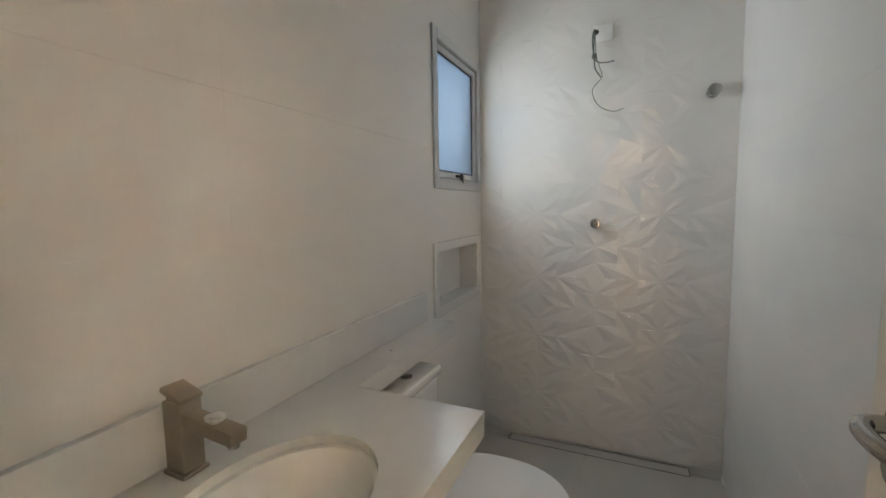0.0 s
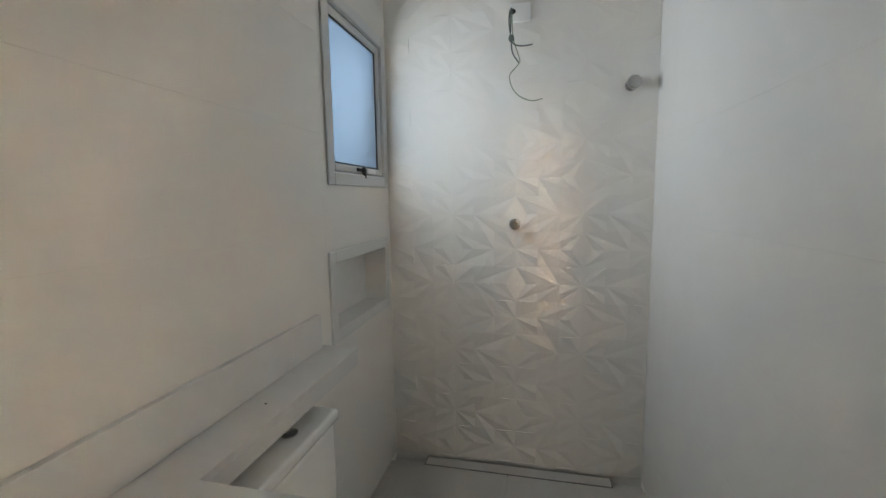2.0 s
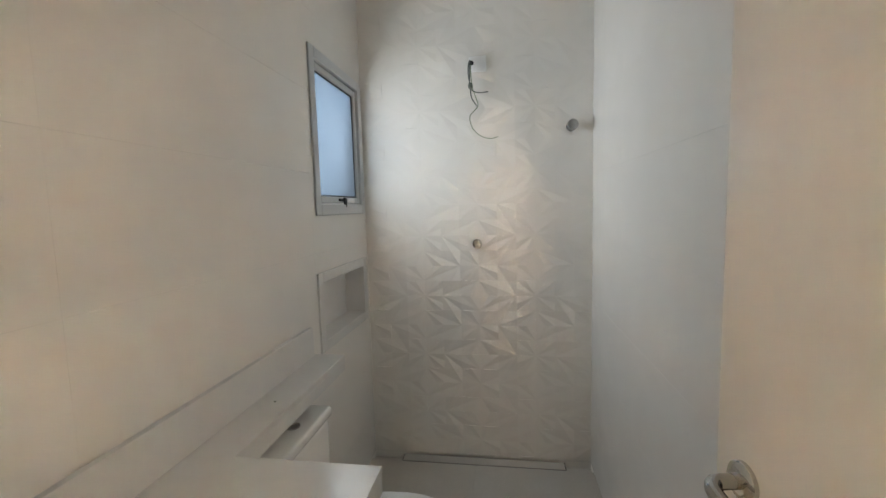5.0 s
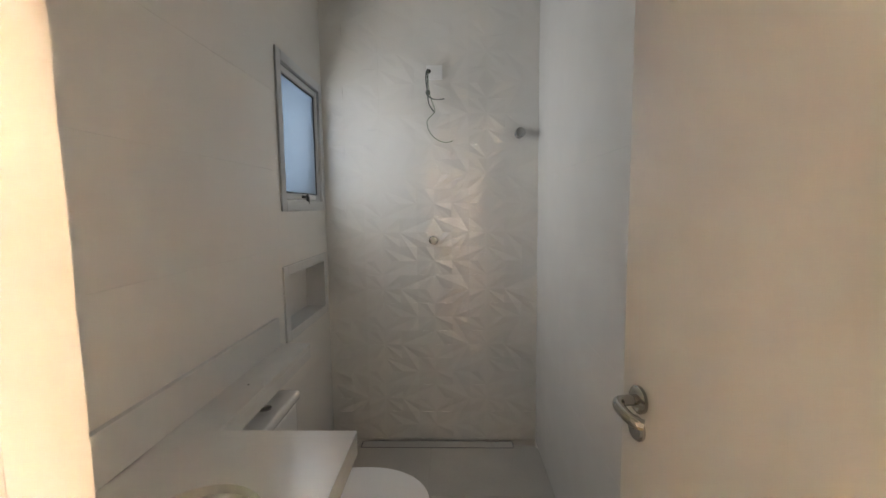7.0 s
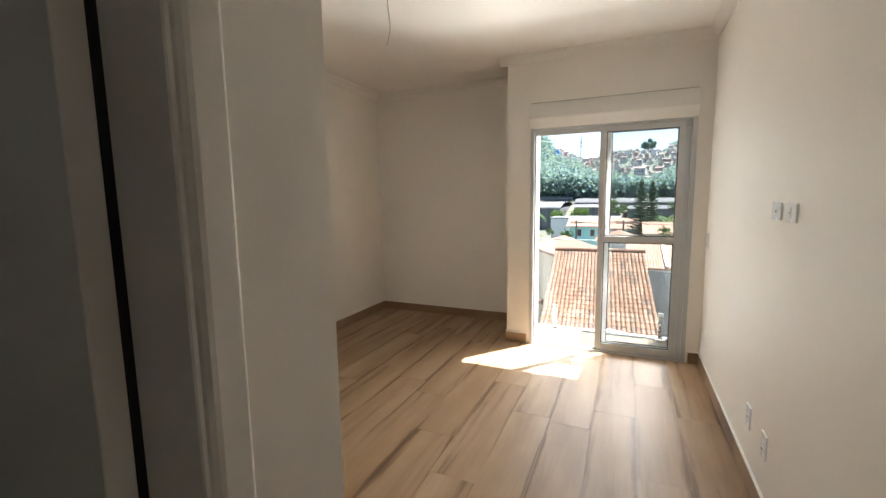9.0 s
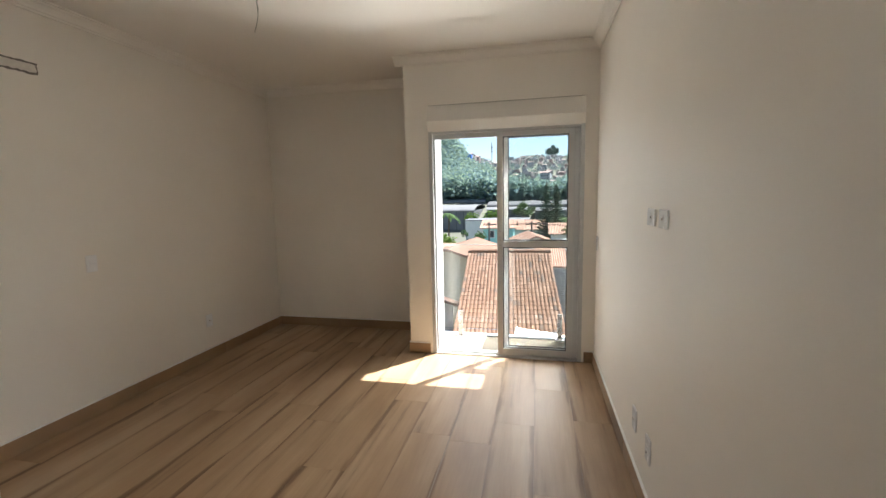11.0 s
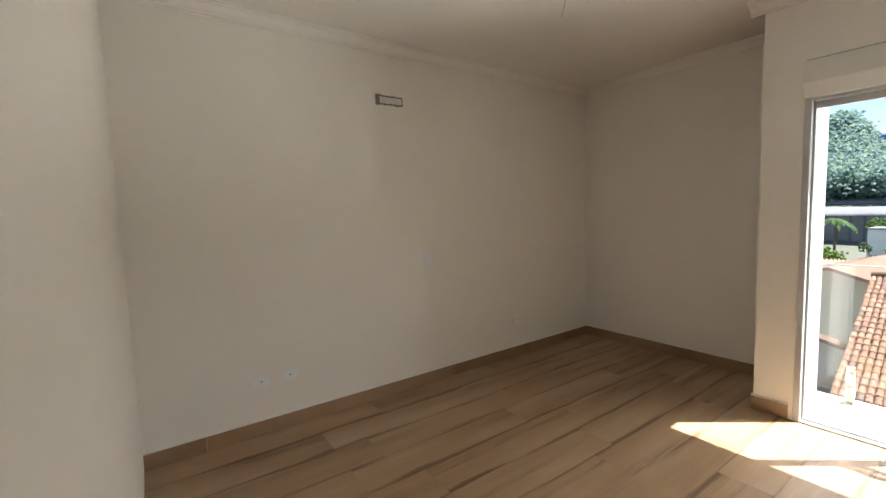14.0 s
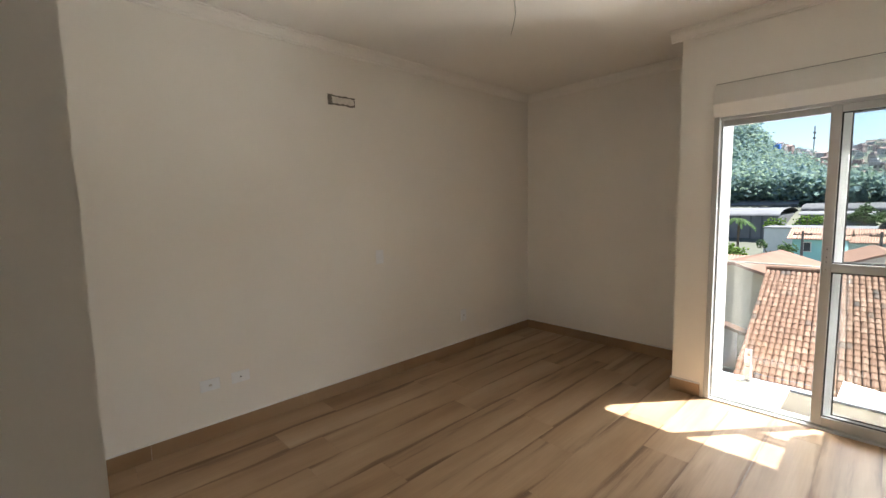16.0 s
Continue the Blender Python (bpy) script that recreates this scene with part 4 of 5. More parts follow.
def tufts(places, rng):
    """Many small open leaf tufts, four faces each, as lists for from_pydata."""
    verts, faces = [], []
    for (x, y, z), s in places:
        n = len(verts)
        verts.append((x + s * rng.uniform(-0.5, 0.5), y + s * rng.uniform(-0.5, 0.5), z + s * rng.uniform(0.5, 1.0)))
        a = rng.random() * 6.283
        for k in range(4):
            q = s * rng.uniform(0.6, 1.4)
            verts.append((x + q * math.cos(a + k * 1.571), y + q * math.sin(a + k * 1.571), z + s * rng.uniform(-0.6, 0.3)))
        faces += [(n, n + 1, n + 2), (n, n + 2, n + 3), (n, n + 3, n + 4), (n, n + 4, n + 1)]
    return verts, faces


def mesh_part(name, verts, faces, material, parent=None, label=""):
    me = bpy.data.meshes.new(name)
    me.from_pydata(verts, [], faces)
    me.materials.append(material)
    ob = new(name, me)
    if parent:
        ob.parent = parent
    if label:
        ob["label"] = label
    return ob


def tree(name, x, y, height, spread, seed, leaf, label, z=None, count=420, trunk=0.35):
    rng = random.Random(seed)
    z = land(x, y) if z is None else z
    t = thing(name, pose(x, y, z), label, "tree")
    bones = [bm_tube([(0, 0, -0.2), (0.02 * height, 0.01 * height, height * 0.3), (0, 0, height * 0.62)], 0.025 * height, 7)]
    blobs = []
    for i in range(8):
        a = i * 2.4 + rng.random()
        r = spread * rng.uniform(0.45, 0.8)
        zz = height * rng.uniform(trunk + 0.12, 0.92)
        bones.append(bm_tube([(0, 0, height * trunk), (r * 0.5 * math.cos(a), r * 0.5 * math.sin(a), (height * trunk + zz) / 2), (r * math.cos(a), r * math.sin(a), zz)], 0.009 * height, 5))
        blobs.append((r * math.cos(a), r * math.sin(a), zz, spread * rng.uniform(0.3, 0.5)))
    part("trunk", joined(*bones), BARK, t)
    pl = []
    for _ in range(count):
        bx, by, bz, br = rng.choice(blobs)
        d = Vector((rng.gauss(0, 1), rng.gauss(0, 1), rng.gauss(0, 0.75))).normalized() * br * rng.random() ** 0.4
        pl.append(((bx + d.x, by + d.y, bz + d.z), spread * rng.uniform(0.05, 0.11)))
    mesh_part("crown", *clumps(pl, rng), leaf, t)
    return t


def conifer(x, y, z, height, seed):
    rng = random.Random(seed)
    t = thing("norfolk_pine", pose(x, y, z), "tall dark conifer with tiers of level branches", "tree", "pair of conifers")
    part("trunk", bm_tube([(0, 0, -0.3), (0.05, 0, height * 0.5), (0, 0, height)], 0.12, 8), BARK, t)
    pl = []
    z0 = height * 0.12
    while z0 < height * 0.98:
        f = (z0 / height - 0.12) / 0.88
        reach = 1.75 * (1 - f) ** 0.75 + 0.12
        for k in range(8):
            a = k * 0.785 + rng.random() * 0.5 + z0
            rr = reach * rng.uniform(0.75, 1.1)
            n = max(3, int(rr / 0.14))
            for i in range(n):
                q = (i + 0.6) / n
                pl.append(((rr * q * math.cos(a), rr * q * math.sin(a), z0 + 0.28 * q * q * rr - 0.1 * q + rng.uniform(-0.05, 0.05)), 0.19 * (1.15 - 0.5 * q)))
        z0 += 0.42 * (1 - 0.4 * f)
    mesh_part("crown", *clumps(pl, rng), PINE, t)


def palm(x, y, z, height, seed):
    rng = random.Random(seed)
    t = thing("palm_tree", pose(x, y, z), "palm tree with arching green fronds", "tree")
    part("trunk", bm_tube([(0, 0, -0.2), (0.1, 0.05, height * 0.5), (0.05, 0, height)], 0.16, 8), BARK, t)
    for k in range(14):
        a, up = k * 2.4, rng.uniform(0.1, 1.0)
        verts, faces = [], []
        L = rng.uniform(1.9, 2.5)
        for i in range(12):
            q = i / 11
            r, h = L * q * (0.55 + 0.45 * (1 - up * 0.5)), height + up * 1.6 * q - 2.0 * q * q
            w = 0.42 * math.sin(math.pi * min(1, q * 0.9 + 0.1)) + 0.03
            c, s = math.cos(a), math.sin(a)
            n = len(verts)
            verts += [(r * c, r * s, h)] + [(r * c - s * side * w + c * 0.2, r * s + c * side * w + s * 0.2, h - 0.25 * w) for side in (-1, 1)]
            if i < 11:
                faces += [(n, n + 1, n + 3), (n, n + 3, n + 2)]
        mesh_part("frond", verts, faces, LEAF, t)


def gable_roof(w, d, z_eave, z_ridge, over, along, rib, thick=0.1):
    """Two ribbed slopes; the ridge runs along x or y. Local plan: x 0..d, y 0..w."""
    a0, a1 = -over, (w if along == "y" else d) + over
    half = (d if along == "y" else w) / 2 + over
    mid = (d if along == "y" else w) / 2
    n = max(4, int((a1 - a0) / rib) * 4)
    bms = []
    for side in (-1, 1):
        bm = bmesh.new()
        rows = []
        for i in range(n + 1):
            p = a0 + (a1 - a0) * i / n
            lift = 0.22 * rib * math.cos(2 * math.pi * i / 4)
            r = []
            for q, z in ((0, z_ridge), (half, z_eave - over * (z_ridge - z_eave) / mid)):
                for dz in (lift, -thick):
                    r.append(bm.verts.new((mid + side * q, p, z + dz) if along == "y" else (p, mid + side * q, z + dz)))
            rows.append(r)
        for r0, r1 in zip(rows, rows[1:]):
            bm.faces.new((r0[0], r1[0], r1[2], r0[2]))
            bm.faces.new((r0[1], r1[1], r1[3], r0[3]))
            bm.faces.new((r0[2], r1[2], r1[3], r0[3]))
        for r in (rows[0], rows[-1]):
            bm.faces.new((r[0], r[2], r[3], r[1]))
        bmesh.ops.recalc_face_normals(bm, faces=bm.faces[:])
        bms.append(bm)
    return bms


def house(x, y, d, w, z_ridge, z_eave, wallmat, along, label, windows=(), rot=0, roofmat=None, rib=0.22, name="house", over=0.45, group=""):
    """A house whose near face is at local x 0; windows: (y, z, width, height) on the near face."""
    h = thing(name, pose(x, y, 0, 0, 0, rot), label, "house", group)
    base = -6.6
    walls = [bm_box(0, d, 0, w, base, z_eave)]
    if along == "y":
        for y0 in (0.0, w - 0.15):
            b = bm_prism([(0.05, z_eave), (d - 0.05, z_eave), (d / 2, z_ridge - 0.12)], 0.15)
            walls.append(moved(b, Matrix(((1, 0, 0, 0), (0, 0, 1, y0), (0, 1, 0, 0), (0, 0, 0, 1)))))
    else:
        for x0 in (0.0, d - 0.15):
            b = bm_prism([(0.05, z_eave), (w - 0.05, z_eave), (w / 2, z_ridge - 0.12)], 0.15)
            walls.append(moved(b, Matrix(((0, 0, 1, x0), (1, 0, 0, 0), (0, 1, 0, 0), (0, 0, 0, 1)))))
    part("wall", joined(*walls), wallmat, h)
    for b in gable_roof(w, d, z_eave, z_ridge, over, along, rib):
        part("roof", b, roofmat or TERRA_FAR, h)
    for wy, wz, ww, wh in windows:
        wd = part("window", joined(bm_box(-0.04, 0.02, wy, wy + 0.08, wz, wz + wh), bm_box(-0.04, 0.02, wy + ww - 0.08, wy + ww, wz, wz + wh), bm_box(-0.04, 0.02, wy + 0.08, wy + ww - 0.08, wz + wh - 0.08, wz + wh), bm_box(-0.08, 0.02, wy - 0.05, wy + ww + 0.05, wz - 0.08, wz)), WHITEWASH, h)
        part("pane", bm_box(-0.015, 0.03, wy + 0.08, wy + ww - 0.08, wz, wz + wh - 0.08), DARKGLASS, wd)
    return h


# the near house, whose tiled roof fills the lower half of the door
def tiled_roof_house():
    ang = math.degrees(math.atan2(0.97 - 0.55, 21.0 - 14.6))
    h = thing("tiled_house", pose(21.0, 0.97, -1.09, 0, 0, ang + 180), "house with a weathered terracotta barrel-tile roof below the balcony", "house")
    W, slope, run = 3.80, 0.325, 7.6
    pitch = math.degrees(math.atan(slope))
    col, row = 0.146, 0.30
    deck = moved(bm_box(0, run / math.cos(radians(pitch)) - 0.1, -W / 2 + 0.12, W / 2 - 0.12, -0.10, -0.02), pose(0, 0, 0, 0, pitch, 0))
    deck2 = moved(bm_box(0, 3.0, -W / 2, W / 2, -0.10, 0.0), Matrix.Rotation(math.pi, 4, "Z") @ pose(0, 0, 0, 0, pitch, 0))
    roof = part("roof", joined(deck, deck2), plain("roof_underlay", (0.16, 0.085, 0.05), 0.9, vary=0.2), h)
    part("wall", bm_box(-2.6, run - 0.4, -W / 2 + 0.3, W / 2 - 0.3, -5.6, -2.75), YELLOW, h)
    bm = bmesh.new()
    seg, L = 6, 0.345
    rings = []
    for q, r, lift in ((0, 0.057, 0.010), (L, 0.068, 0.026)):
        for dr in (0.0, -0.012):
            rings.append([bm.verts.new((q, (r + dr) * math.cos(math.pi * i / seg), lift + (r + dr) * 0.62 * math.sin(math.pi * i / seg))) for i in range(seg + 1)])
    for i in range(seg):
        bm.faces.new((rings[0][i], rings[0][i + 1], rings[2][i + 1], rings[2][i]))
        bm.faces.new((rings[2][i], rings[2][i + 1], rings[3][i + 1], rings[3][i]))
    bmesh.ops.recalc_face_normals(bm, faces=bm.faces[:])
    me = bpy.data.meshes.new("roof_tile")
    bm.to_mesh(me)
    bm.free()
    me.materials.append(TERRA)
    tilt = pose(0, 0, 0, 0, pitch, 0)
    rng = random.Random(5)
    cols, rows = int(W / col), 25
    rest_v, rest_f = [], []
    base = [v.co.copy() for v in me.vertices]
    polys = [tuple(p.vertices) for p in me.polygons]
    for r in range(rows):
        for c in range(cols):
            m = tilt @ pose(0.1 + r * row + rng.uniform(-0.012, 0.012), -W / 2 + (c + 0.5) * col + rng.uniform(-0.006, 0.006), 0.002 + rng.uniform(0, 0.006), 0, rng.uniform(-0.8, 0.8), rng.uniform(-1.5, 1.5))
            if r >= rows - 12:
                ob = new("roof_tile", me)
                ob.parent = roof
                ob.matrix_parent_inverse = Matrix()
                ob.matrix_basis = m
            else:
                n = len(rest_v)
                rest_v += [tuple(m @ v) for v in base]
                rest_f += [tuple(n + i for i in p) for p in polys]
    far = mesh_part("roof_tiles_upper", rest_v, rest_f, TERRA, roof)
    far["kind"] = "stuff"
    for i in range(10):
        part("ridge_tile", moved(bm_tube([(0, -W / 2 + i * 0.38, 0.06), (0, -W / 2 + i * 0.38 + 0.4, 0.07)], 0.10, 10), Matrix()), TERRA, roof)


tiled_roof_house()


def sheet_roof():
    t = thing("corrugated_shed", pose(13.2, -7.5, -3.78), "low shed with a grey corrugated sheet roof", "shed")
    bm = bmesh.new()
    n = 330
    rows = [[bm.verts.new((14.5 * i / n, y, 0.085 * math.cos(i * math.pi / 4) + z + 0.83 * i / n)) for y, z in ((0, -0.5), (6.35, 0.0))] for i in range(n + 1)]
    for a, b in zip(rows, rows[1:]):
        bm.faces.new((a[0], b[0], b[1], a[1]))
    part("roof", bm, SHEDROOF, t)
    part("wall", bm_box(0.2, 14.3, 0.2, 6.0, -2.8, -0.62), WHITEWASH, t)


sheet_roof()
house(30.0, -8.5, 11.0, 7.9, -2.05, -3.0, WHITEWASH, "y", "low house with an orange tiled roof and a pale roof strip", rib=0.15)
strip = tagged(part("roof_strip", moved(bm_box(-0.2, 6.0, -0.13, 0.13, 0.05, 0.14), pose(29.9, -2.55, -3.02, 0, -9.8, 0)), WHITEWASH), "pale mortar strip lying down the orange roof", "roof strip")
house(43.0, -2.2, 6.0, 3.9, -2.25, -3.0, WHITEWASH, "x", "small white house with a gabled orange roof", rot=8)
house(60.0, -9.0, 8.0, 6.6, -2.25, -3.35, WHITEWASH, "y", "white house with arched window and orange roof", windows=((3.4, -4.7, 0.8, 1.0), (1.0, -4.7, 0.8, 1.0)))
house(26.5, 2.1, 7.0, 6.0, -1.62, -2.55, YELLOW, "x", "cream house with a faded orange gable roof", rot=-6)
house(14.5, 3.9, 4.5, 4.0, -2.3, -3.1, WHITEWASH, "y", "white house with a low weathered tile roof", windows=((0.3, -4.6, 0.8, 1.0),), rot=-8)
house(61.0, 2.9, 6.0, 4.2, -1.75, -2.6, TEAL, "y", "turquoise house with orange roof and arched windows", windows=((0.9, -4.1, 0.7, 1.0), (2.6, -4.1, 0.7, 1.0)))
house(69.0, -1.5, 7.0, 5.5, -2.2, -3.4, WHITEWASH, "y", "white house with a hipped orange roof")
house(40.0, 5.6, 6.0, 5.0, -3.0, -3.9, WHITEWASH, "y", "white house with an orange tiled roof among bushes")


def hall(x, y, d, w, z_top, label, mat=PALEROOF, arch=1.2):
    t = thing("warehouse", pose(x, y, 0), label, "warehouse", "row of warehouses")
    part("wall", bm_box(0, d, 0, w, -6.6, z_top - arch), PALEROOF, t)
    bm = bmesh.new()
    n = 18
    ring = []
    for i in range(n + 1):
        a = math.pi * i / n
        ring.append([bm.verts.new((d / 2 - (d / 2 + 0.3) * math.cos(a), yy, z_top - arch + arch * math.sin(a))) for yy in (-0.3, w + 0.3)])
    for a, b in zip(ring, ring[1:]):
        bm.faces.new((a[0], b[0], b[1], a[1]))
    part("roof", bm, mat, t)
    k = 0.5
    while k < w:
        part("wall_rib", bm_box(-0.12, 0, k, k + 0.2, -6.5, z_top - arch), GREYROOF, t)
        k += 1.6


hall(92, 13.0, 20, 12.0, 0.0, "pale grey warehouse with a ribbed front")
hall(97, -13.0, 8, 13.0, -0.9, "low grey storage hall behind the houses", GREYROOF, 0.7)
hall(100, 1.5, 8, 9.5, -0.7, "low pale storage hall behind the houses", PALEROOF, 0.6)
hall(112, -14.0, 16, 26.0, 0.6, "long grey warehouse with a shallow vaulted roof", GREYROOF)
hall(120, 14.0, 14, 22.0, 1.6, "long pale warehouse before the wooded slope")
t = thing("white_building", pose(75, 1.0, 0), "plain flat-roofed white building", "building")
part("wall", bm_box(0, 7, 0, 11.0, -6.6, -2.45), WHITEWASH, t)
part("parapet", bm_box(-0.15, 7.15, -0.15, 11.15, -2.45, -2.3), PALEROOF, t)
part("window", bm_box(-0.03, 0.05, 3.0, 4.4, -4.4, -3.4), DARKGLASS, t)



def utility_pole(x, y, top):
    p = thing("utility_pole", pose(x, y, -6.5), "dark concrete utility pole with a cross-arm and insulators", "utility pole", "poles along the street")
    h = top + 6.5
    part("shaft", bm_lathe([(0, -0.2), (0.16, -0.2), (0.15, 0), (0.10, h), (0, h)], 10), POLE, p, "", True)
    part("cross_arm", bm_box(-0.05, 0.05, -0.75, 0.75, h - 0.42, h - 0.31, 0.01), BARK, p)
    for d in (-0.65, -0.25, 0.25, 0.65):
        part("insulator", moved(bm_lathe([(0, 0), (0.05, 0), (0.06, 0.06), (0.03, 0.13), (0, 0.14)], 8), pose(0, d, h - 0.31)), PALEROOF, p, "", True)


POLE = plain("weathered_concrete", (0.14, 0.13, 0.12), 0.9, vary=0.2, scale=2, grain=20)
POLES = ((52.0, 0.24, -1.35), (57.0, 5.83, -1.7), (50.0, -7.0, -1.4))
for q in POLES:
    utility_pole(*q)
lines = thing("overhead_cables", pose(0, 0, 0), "thin black overhead cables strung between the street poles", "cable")
for (xa, ya, za), (xb, yb, zb) in ((POLES[1], POLES[0]), (POLES[0], POLES[2])):
    for d in (-0.65, 0.25, 0.65):
        part("cable", bm_tube([(xa, ya + d, za - 0.17), ((xa + xb) / 2, (ya + yb) / 2 + d, (za + zb) / 2 - 0.40), (xb, yb + d, zb - 0.17)], 0.02, 5), BLACK, lines)

conifer(66.0, -1.75, -6.5, 10.1, 1)
conifer(67.5, -3.25, -6.5, 9.8, 2)
palm(75.0, 15.0, -6.5, 5.2, 4)
palm(72.0, -7.0, -6.5, 4.6, 9)
palm(76.0, -4.6, -6.5, 4.4, 19)
tree("street_tree", 82, 11.5, 5.6, 2.2, 21, LEAF_LIGHT, "young tree with bright yellow-green leaves")
tree("street_tree", 88, 8.2, 5.2, 2.0, 22, LEAF_LIGHT, "small bright green tree beside the warehouses")
tree("garden_tree", 45, 8.6, 4.4, 1.7, 23, LEAF_LIGHT, "bushy bright green tree between the houses")
tree("garden_tree", 52, 7.2, 4.0, 1.5, 24, LEAF, "dark green bushy tree between the houses")
tree("garden_tree", 56, -4.8, 4.4, 1.4, 25, LEAF, "low dark green garden tree")
tree("garden_tree", 90, -9.5, 6.2, 2.6, 26, LEAF, "broad dark green tree beside the warehouse")
tree("garden_tree", 95, 2.5, 6.0, 2.6, 28, LEAF, "broad green tree behind the white building")
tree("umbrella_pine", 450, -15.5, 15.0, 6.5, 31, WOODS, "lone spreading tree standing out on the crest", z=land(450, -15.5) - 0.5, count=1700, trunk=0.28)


def hillside():
    rng = random.Random(9)
    pl = []
    for _ in range(4600):
        x = 122 + 370 * rng.random() ** 1.4
        s = rng.uniform(-0.19, 0.32)
        y = s * x
        edge = 158 + 95 * smooth01(0.03, 0.12, s) + 14 * math.sin(s * 55)
        built = s < 0.165 and x > edge and not (s < -0.075 and x > 370)
        if built and rng.random() < 0.80:
            continue
        z = land(x, y)
        tall = rng.uniform(2.5, 8.0) * ((1.1 if not built else 0.45) * (0.72 if s < 0.06 else 1))
        wide = rng.uniform(1.4, 4.4) * (0.6 if built else 1)
        for k in range(54):
            d = Vector((rng.gauss(0, 1), rng.gauss(0, 1), rng.gauss(0, 0.8))).normalized() * wide * (0.5 + 0.5 * rng.random())
            pl.append(((x + d.x, y + d.y, z + tall * 0.6 + d.z), rng.uniform(0.4, 1.0) * wide * 0.19))
    for _ in range(500):
        x, s = rng.uniform(185, 235), rng.uniform(0.175, 0.30)
        y = s * x
        h = rng.uniform(4, 11)
        for k in range(40):
            pl.append(((x + rng.gauss(0, 1.5), y + rng.gauss(0, 1.5), land(x, y) + h * (0.3 + 0.018 * k)), rng.uniform(0.3, 0.75)))
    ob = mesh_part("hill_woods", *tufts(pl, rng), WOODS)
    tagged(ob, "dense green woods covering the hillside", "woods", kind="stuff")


hillside()

HILL_WALLS = [plain("hill_wall_" + n, c, 0.85, vary=0.1, scale=0.4, grain=3) for n, c in (("white", (0.62, 0.61, 0.62)), ("brick", (0.40, 0.29, 0.27)), ("cream", (0.52, 0.48, 0.44)), ("pink", (0.50, 0.39, 0.38)), ("grey", (0.42, 0.43, 0.45)))]

HILL_ROOF = plain("muted_hill_roof", (0.27, 0.205, 0.19), 0.9, vary=0.25, scale=0.3, grain=3)


def hill_house_master(i, wall):
    h = thing("hill_house", pose(0, 0, -500), "small distant house among trees on the hillside", "house", "houses on the hill")
    rng = random.Random(40 + i)
    w, d, z = rng.uniform(6, 9), rng.uniform(6, 9), rng.uniform(3.5, 6.5)
    part("wall", joined(bm_box(0, d, -w / 2, w / 2, -3, z), bm_box(1, d, -w / 2 + 1.5, w / 2 - 1, z, z + rng.choice((0, 2.4)) + 0.01)), wall, h)
    if i % 2 == 0:
        for b in gable_roof(w, d, z, z + 1.3, 0.3, "y", 1.0):
            part("roof", moved(b, pose(0, -w / 2, 0)), HILL_ROOF, h)
    else:
        part("roof", bm_box(-0.2, d + 0.2, -w / 2 - 0.2, w / 2 + 0.2, z + 0.02, z + 0.22), GREYROOF, h)
    for k in range(3):
        for lv in (0.8, 3.4):
            if lv + 1.2 < z:
                part("window", bm_box(-0.06, 0.05, -w / 2 + 0.8 + k * w / 3.3, -w / 2 + 1.9 + k * w / 3.3, lv, lv + 1.2), DARKGLASS, h)
    return h


rng = random.Random(77)
masters = []
for i in range(8):
    masters.append(hill_house_master(i, HILL_WALLS[i % len(HILL_WALLS)]))
spots = []
tries = 0
while len(spots) < 292 and tries < 9000:
    tries += 1
    x = rng.uniform(165, 460)
    s = rng.uniform(-0.14, 0.035 + 0.125 * smooth01(175, 320, x))
    y = s * x
    if s < -0.075 and x > 370:
        continue
    if all((x - a) ** 2 + (y - b) ** 2 > 42 for a, b in spots):
        spots.append((x, y))
for n, (x, y) in enumerate(spots):
    m = pose(x, y, land(x, y) + 0.5, 0, 0, rng.uniform(-25, 25)) @ Matrix.Scale(rng.uniform(0.5, 0.76), 4)
    if n < len(masters):
        masters[n].matrix_world = m
    else:
        copy_thing(rng.choice(masters), m)
tower = thing("radio_mast", pose(450, 45.5, land(450, 45.5)), "slender radio mast on the crest", "mast")
part("mast", bm_tube([(0, 0, 0), (0, 0, 12), (0, 0, 25)], 0.4, 6), PALEROOF, tower)
for z in (15.0, 19.0):
    part("antenna_ring", bm_box(-0.9, 0.9, -0.9, 0.9, z, z + 1.6, 0.3), PALEROOF, tower)
t = thing("block_tower", pose(452, 25.5, land(452, 25.5)), "small tower block on the crest", "building")
part("wall", bm_box(0, 5, -2.5, 2.5, -2, 10), HILL_WALLS[4], t)
part("window", bm_box(-0.06, 0.05, -1.5, 1.5, 6.5, 8), DARKGLASS, t)
t = thing("tarpaulin_shed", pose(262, 43, land(262, 43) + 3), "shed under a bright blue tarpaulin on the hillside", "shed")
part("cover", bm_box(0, 4, -4.2, 4.2, 0, 3.6, 0.2), BLUETARP, t)

# ---- pieces of walls and floors ----
def tile_pieces(parent, name, mesh, places):
    for m in places:
        ob = new(name, mesh)
        ob.parent = parent
        ob.matrix_world = m


def slab_mesh(name, x, y, z, material, bevel=0.001):
    me = bpy.data.meshes.new(name)
    bm = bm_box(0, x, 0, y, 0, z, bevel)
    bm.to_mesh(me)
    bm.free()
    me.materials.append(material)
    return me


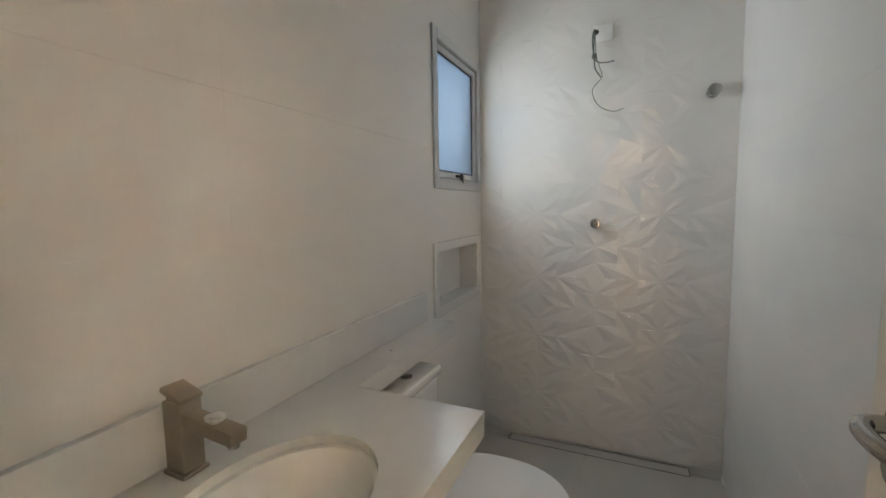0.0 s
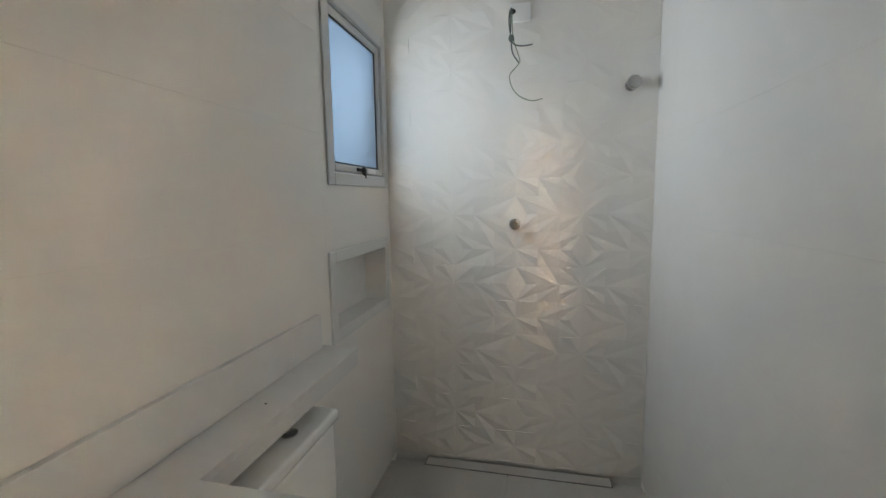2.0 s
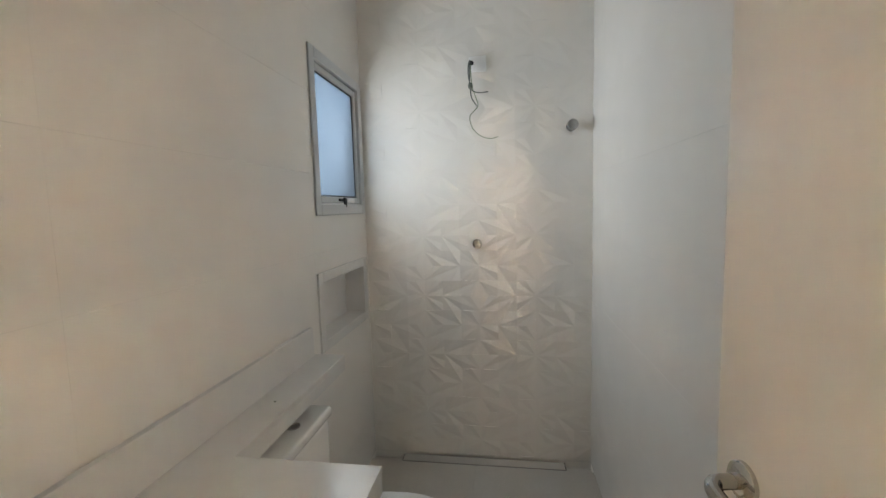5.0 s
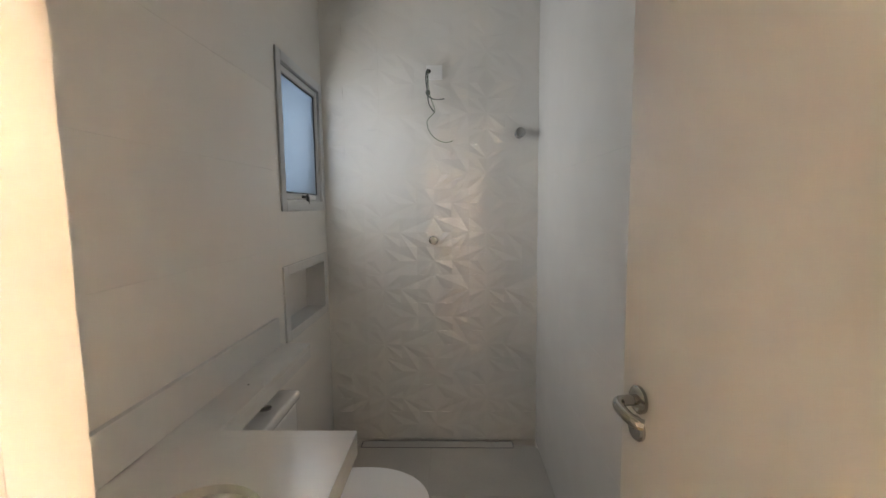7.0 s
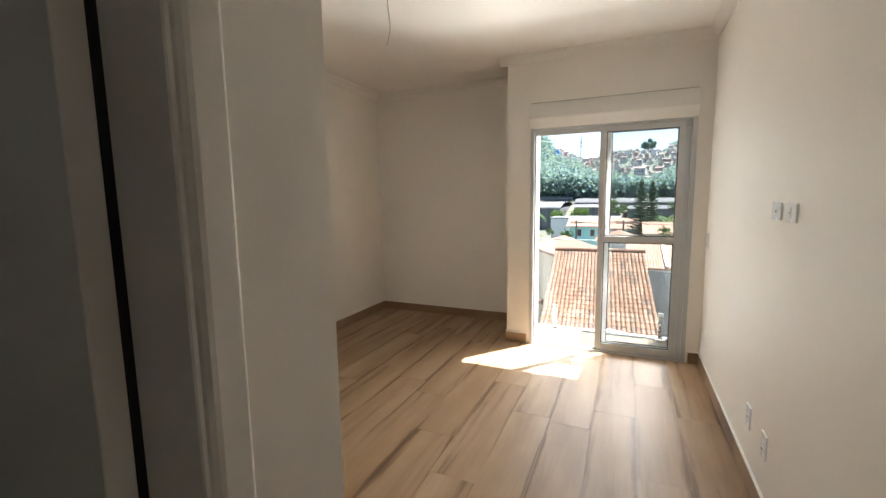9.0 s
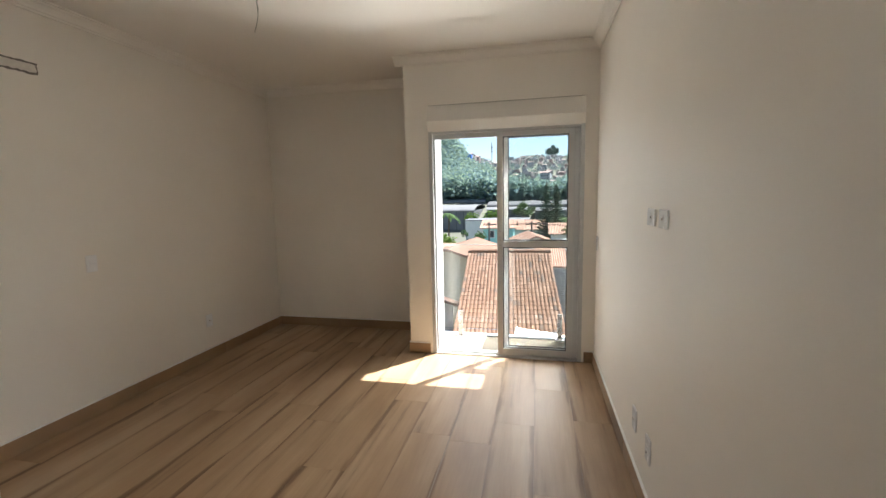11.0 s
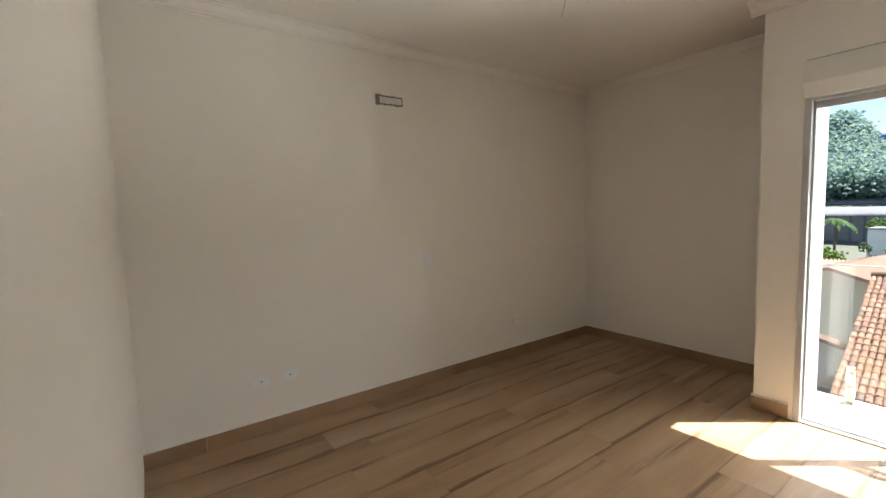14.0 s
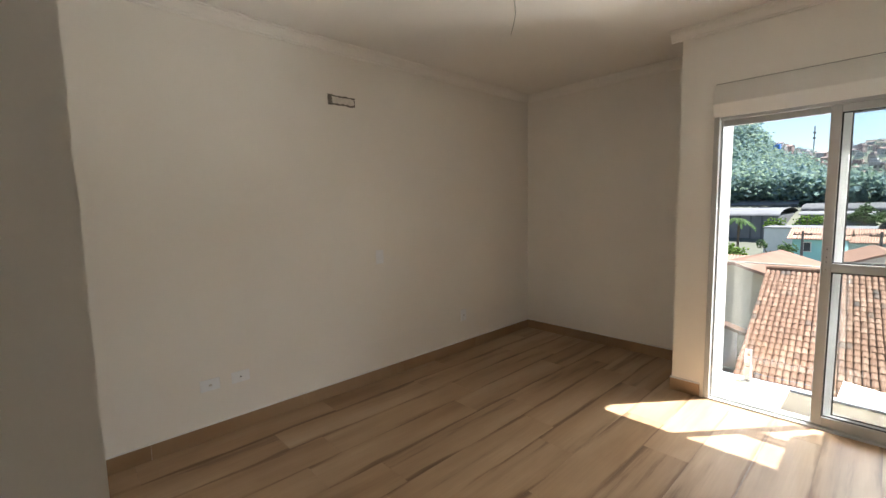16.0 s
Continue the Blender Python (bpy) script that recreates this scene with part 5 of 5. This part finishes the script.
PW, PL = 0.255, 1.20
rng = random.Random(11)
meshes = {}
for r in range(-8, 9):
    y0 = 0.98 + PW * r
    y1 = y0 + PW
    known = {0: 3.57, 1: 3.755, 5: 2.37, 4: 2.585, -3: 3.55, -2: 3.95, -4: 3.5, 2: 3.9, -1: 4.3}
    start = known.get(r, 2.0 + rng.random() * 1.2)
    start -= math.ceil((start + 1.3) / PL) * PL
    x = start
    while x < AX:
        for lo_x, hi_x, lo_y, hi_y in ((-1.3, WX, SY, YS), (RX, AX if y0 > PY - PW else WX, YS, NY)):
            a, b = max(x, lo_x), min(x + PL, hi_x)
            c, d = max(y0, lo_y), min(y1, hi_y)
            if lo_y == YS and c < PY and b > WX:
                c = max(c, PY) if a >= WX else c
                if a < WX and d <= PY + 0.02:
                    b = min(b, WX)
            if b - a < 0.02 or d - c < 0.01:
                continue
            key = (round(b - a, 3), round(d - c, 3))
            if key not in meshes:
                meshes[key] = slab_mesh("plank", b - a - 0.0014, d - c - 0.0014, 0.0055, WOOD, 0.0005)
            tile_pieces(floor_bed, "plank", meshes[key], [pose(a + 0.0007, c + 0.0007, -0.0055)])
        x += PL


def relief_tile(w, h, depth=0.0054):
    """A rectified tile with folded triangular facets fanning from stars at the corners and in the middle."""
    nx, ny = 6, 4
    rng = random.Random(31)
    tall, pts = {}, {}
    bm = bmesh.new()

    def v(i, j):
        """Vertex on the half-cell lattice; opposite edges of the tile agree."""
        if (i, j) not in pts:
            key = (i % (2 * nx), j % (2 * ny))
            if key not in tall:
                star = key in ((0, 0), (nx, ny))
                tall[key] = 0.5 if star else (rng.choice((0.0, 0.1, 0.9, 1.0)) if (i + j) % 2 else rng.uniform(0.2, 0.8))
            pts[i, j] = bm.verts.new((w * i / (2 * nx), h * j / (2 * ny), tall[key] * depth))
        return pts[i, j]
    stars = [(0, 0), (2 * nx, 0), (0, 2 * ny), (2 * nx, 2 * ny), (nx, ny)]
    for ci in range(nx):
        for cj in range(ny):
            near = min(stars, key=lambda q: (2 * ci + 1 - q[0]) ** 2 + (2 * cj + 1 - q[1]) ** 2)
            fi = 0 if near[0] < 2 * ci + 1 else 2
            fj = 0 if near[1] < 2 * cj + 1 else 2
            apex = (2 * ci + fi, 2 * cj + fj)
            oi, oj = 2 * ci + 2 - fi, 2 * cj + 2 - fj
            ring = [(apex[0], oj), (2 * ci + 1, oj), (oi, oj), (oi, 2 * cj + 1), (oi, apex[1])]
            for p, q in zip(ring, ring[1:]):
                bm.faces.new((v(*apex), v(*p), v(*q)))
    bmesh.ops.recalc_face_normals(bm, faces=bm.faces[:])
    rimv = [e for e in bm.edges if e.is_boundary]
    r = bmesh.ops.extrude_edge_only(bm, edges=rimv)
    for g in r["geom"]:
        if isinstance(g, bmesh.types.BMVert):
            g.co.z = -0.004
    bmesh.ops.recalc_face_normals(bm, faces=bm.faces[:])
    up = max(bm.faces, key=lambda f: f.calc_center_median().z)
    if up.normal.z < 0:
        bmesh.ops.reverse_faces(bm, faces=bm.faces[:])
    return bm


def clip_tile(w, h, x0, x1, z0, z1):
    bm = relief_tile(w, h)
    for co, no in (((x0, 0, 0), (-1, 0, 0)), ((x1, 0, 0), (1, 0, 0)), ((0, z0, 0), (0, -1, 0)), ((0, z1, 0), (0, 1, 0))):
        bmesh.ops.bisect_plane(bm, geom=bm.verts[:] + bm.edges[:] + bm.faces[:], plane_co=co, plane_no=no, clear_outer=True)
    return bm


RT_W, RT_H = 0.61, 0.335
wall_n = bpy.data.objects["wall_bath_north"]
relief_meshes = {}
for i in range(-1, 3):
    for k in range(-5, 4):
        tx, tz = 0.325 + RT_W * i, 1.606 + RT_H * k
        a, b = max(0.0, tx), min(BX, tx + RT_W)
        c, d = max(0.0, tz), min(HB, tz + RT_H)
        if b - a < 0.01 or d - c < 0.01:
            continue
        key = tuple(round(q, 3) for q in (a - tx, b - tx, c - tz, d - tz))
        if key not in relief_meshes:
            me = bpy.data.meshes.new("relief_tile")
            bm = clip_tile(RT_W - 0.0001, RT_H - 0.0001, a - tx, b - tx, c - tz, d - tz)
            bm.to_mesh(me)
            bm.free()
            me.materials.append(RELIEF)
            relief_meshes[key] = me
        tile_pieces(wall_n, "relief_tile", relief_meshes[key], [Matrix(((1, 0, 0, tx), (0, 0, -1, BY + 0.006), (0, 1, 0, tz), (0, 0, 0, 1)))])

# plain wall tiles: west and east walls
TW, TH = 1.0, 0.33
wall_w = bpy.data.objects["wall_bath_west"]
wall_e = bpy.data.objects["wall_between_rooms"]
for k in range(-4, 5):
    c, d = max(0, 1.247 + TH * k), min(HB, 1.247 + TH * (k + 1))
    if d - c < 0.01:
        continue
    for a, b in ((YN, 0.935), (0.935, 1.935), (1.935, BY)):
        holes = [h for h in ((2.0, 2.555, 1.44, 2.07), (1.985, 2.525, 0.85, 1.13)) if h[0] < b and h[1] > a and h[2] < d and h[3] > c]
        hh = [(max(h[0], a), min(h[1], b), max(h[2], c), min(h[3], d)) for h in holes]
        me = bpy.data.meshes.new("wall_tile")
        bm = wall_with_holes("x", -0.006, 0.0, a + 0.0001, b - 0.0001, c + 0.0002, d - 0.0002, hh)
        bm.to_mesh(me)
        bm.free()
        me.materials.append(TILE)
        tile_pieces(wall_w, "wall_tile", me, [pose(0, 0, 0)])
    for a, b in ((YN, 1.05), (1.05, 2.05), (2.05, BY)):
        me = slab_mesh("wall_tile", 0.006, b - a - 0.0002, d - c - 0.0003, TILE, 0.0)
        tile_pieces(wall_e, "wall_tile", me, [pose(BX, a + 0.0005, c + 0.0005)])

for i, (a, b) in enumerate(((0.0, 0.6), (0.6, BX))):
    for c, d in ((YN - 0.15, 0.9), (0.9, 1.5), (1.5, 2.1), (2.1, 2.518)):
        me = slab_mesh("floor_tile", b - a - 0.0015, d - c - 0.0015, 0.0038, FLOOR_GREY, 0.0006)
        tile_pieces(floor_bath, "floor_tile", me, [pose(a + 0.0007, c + 0.0007, -0.0038)])
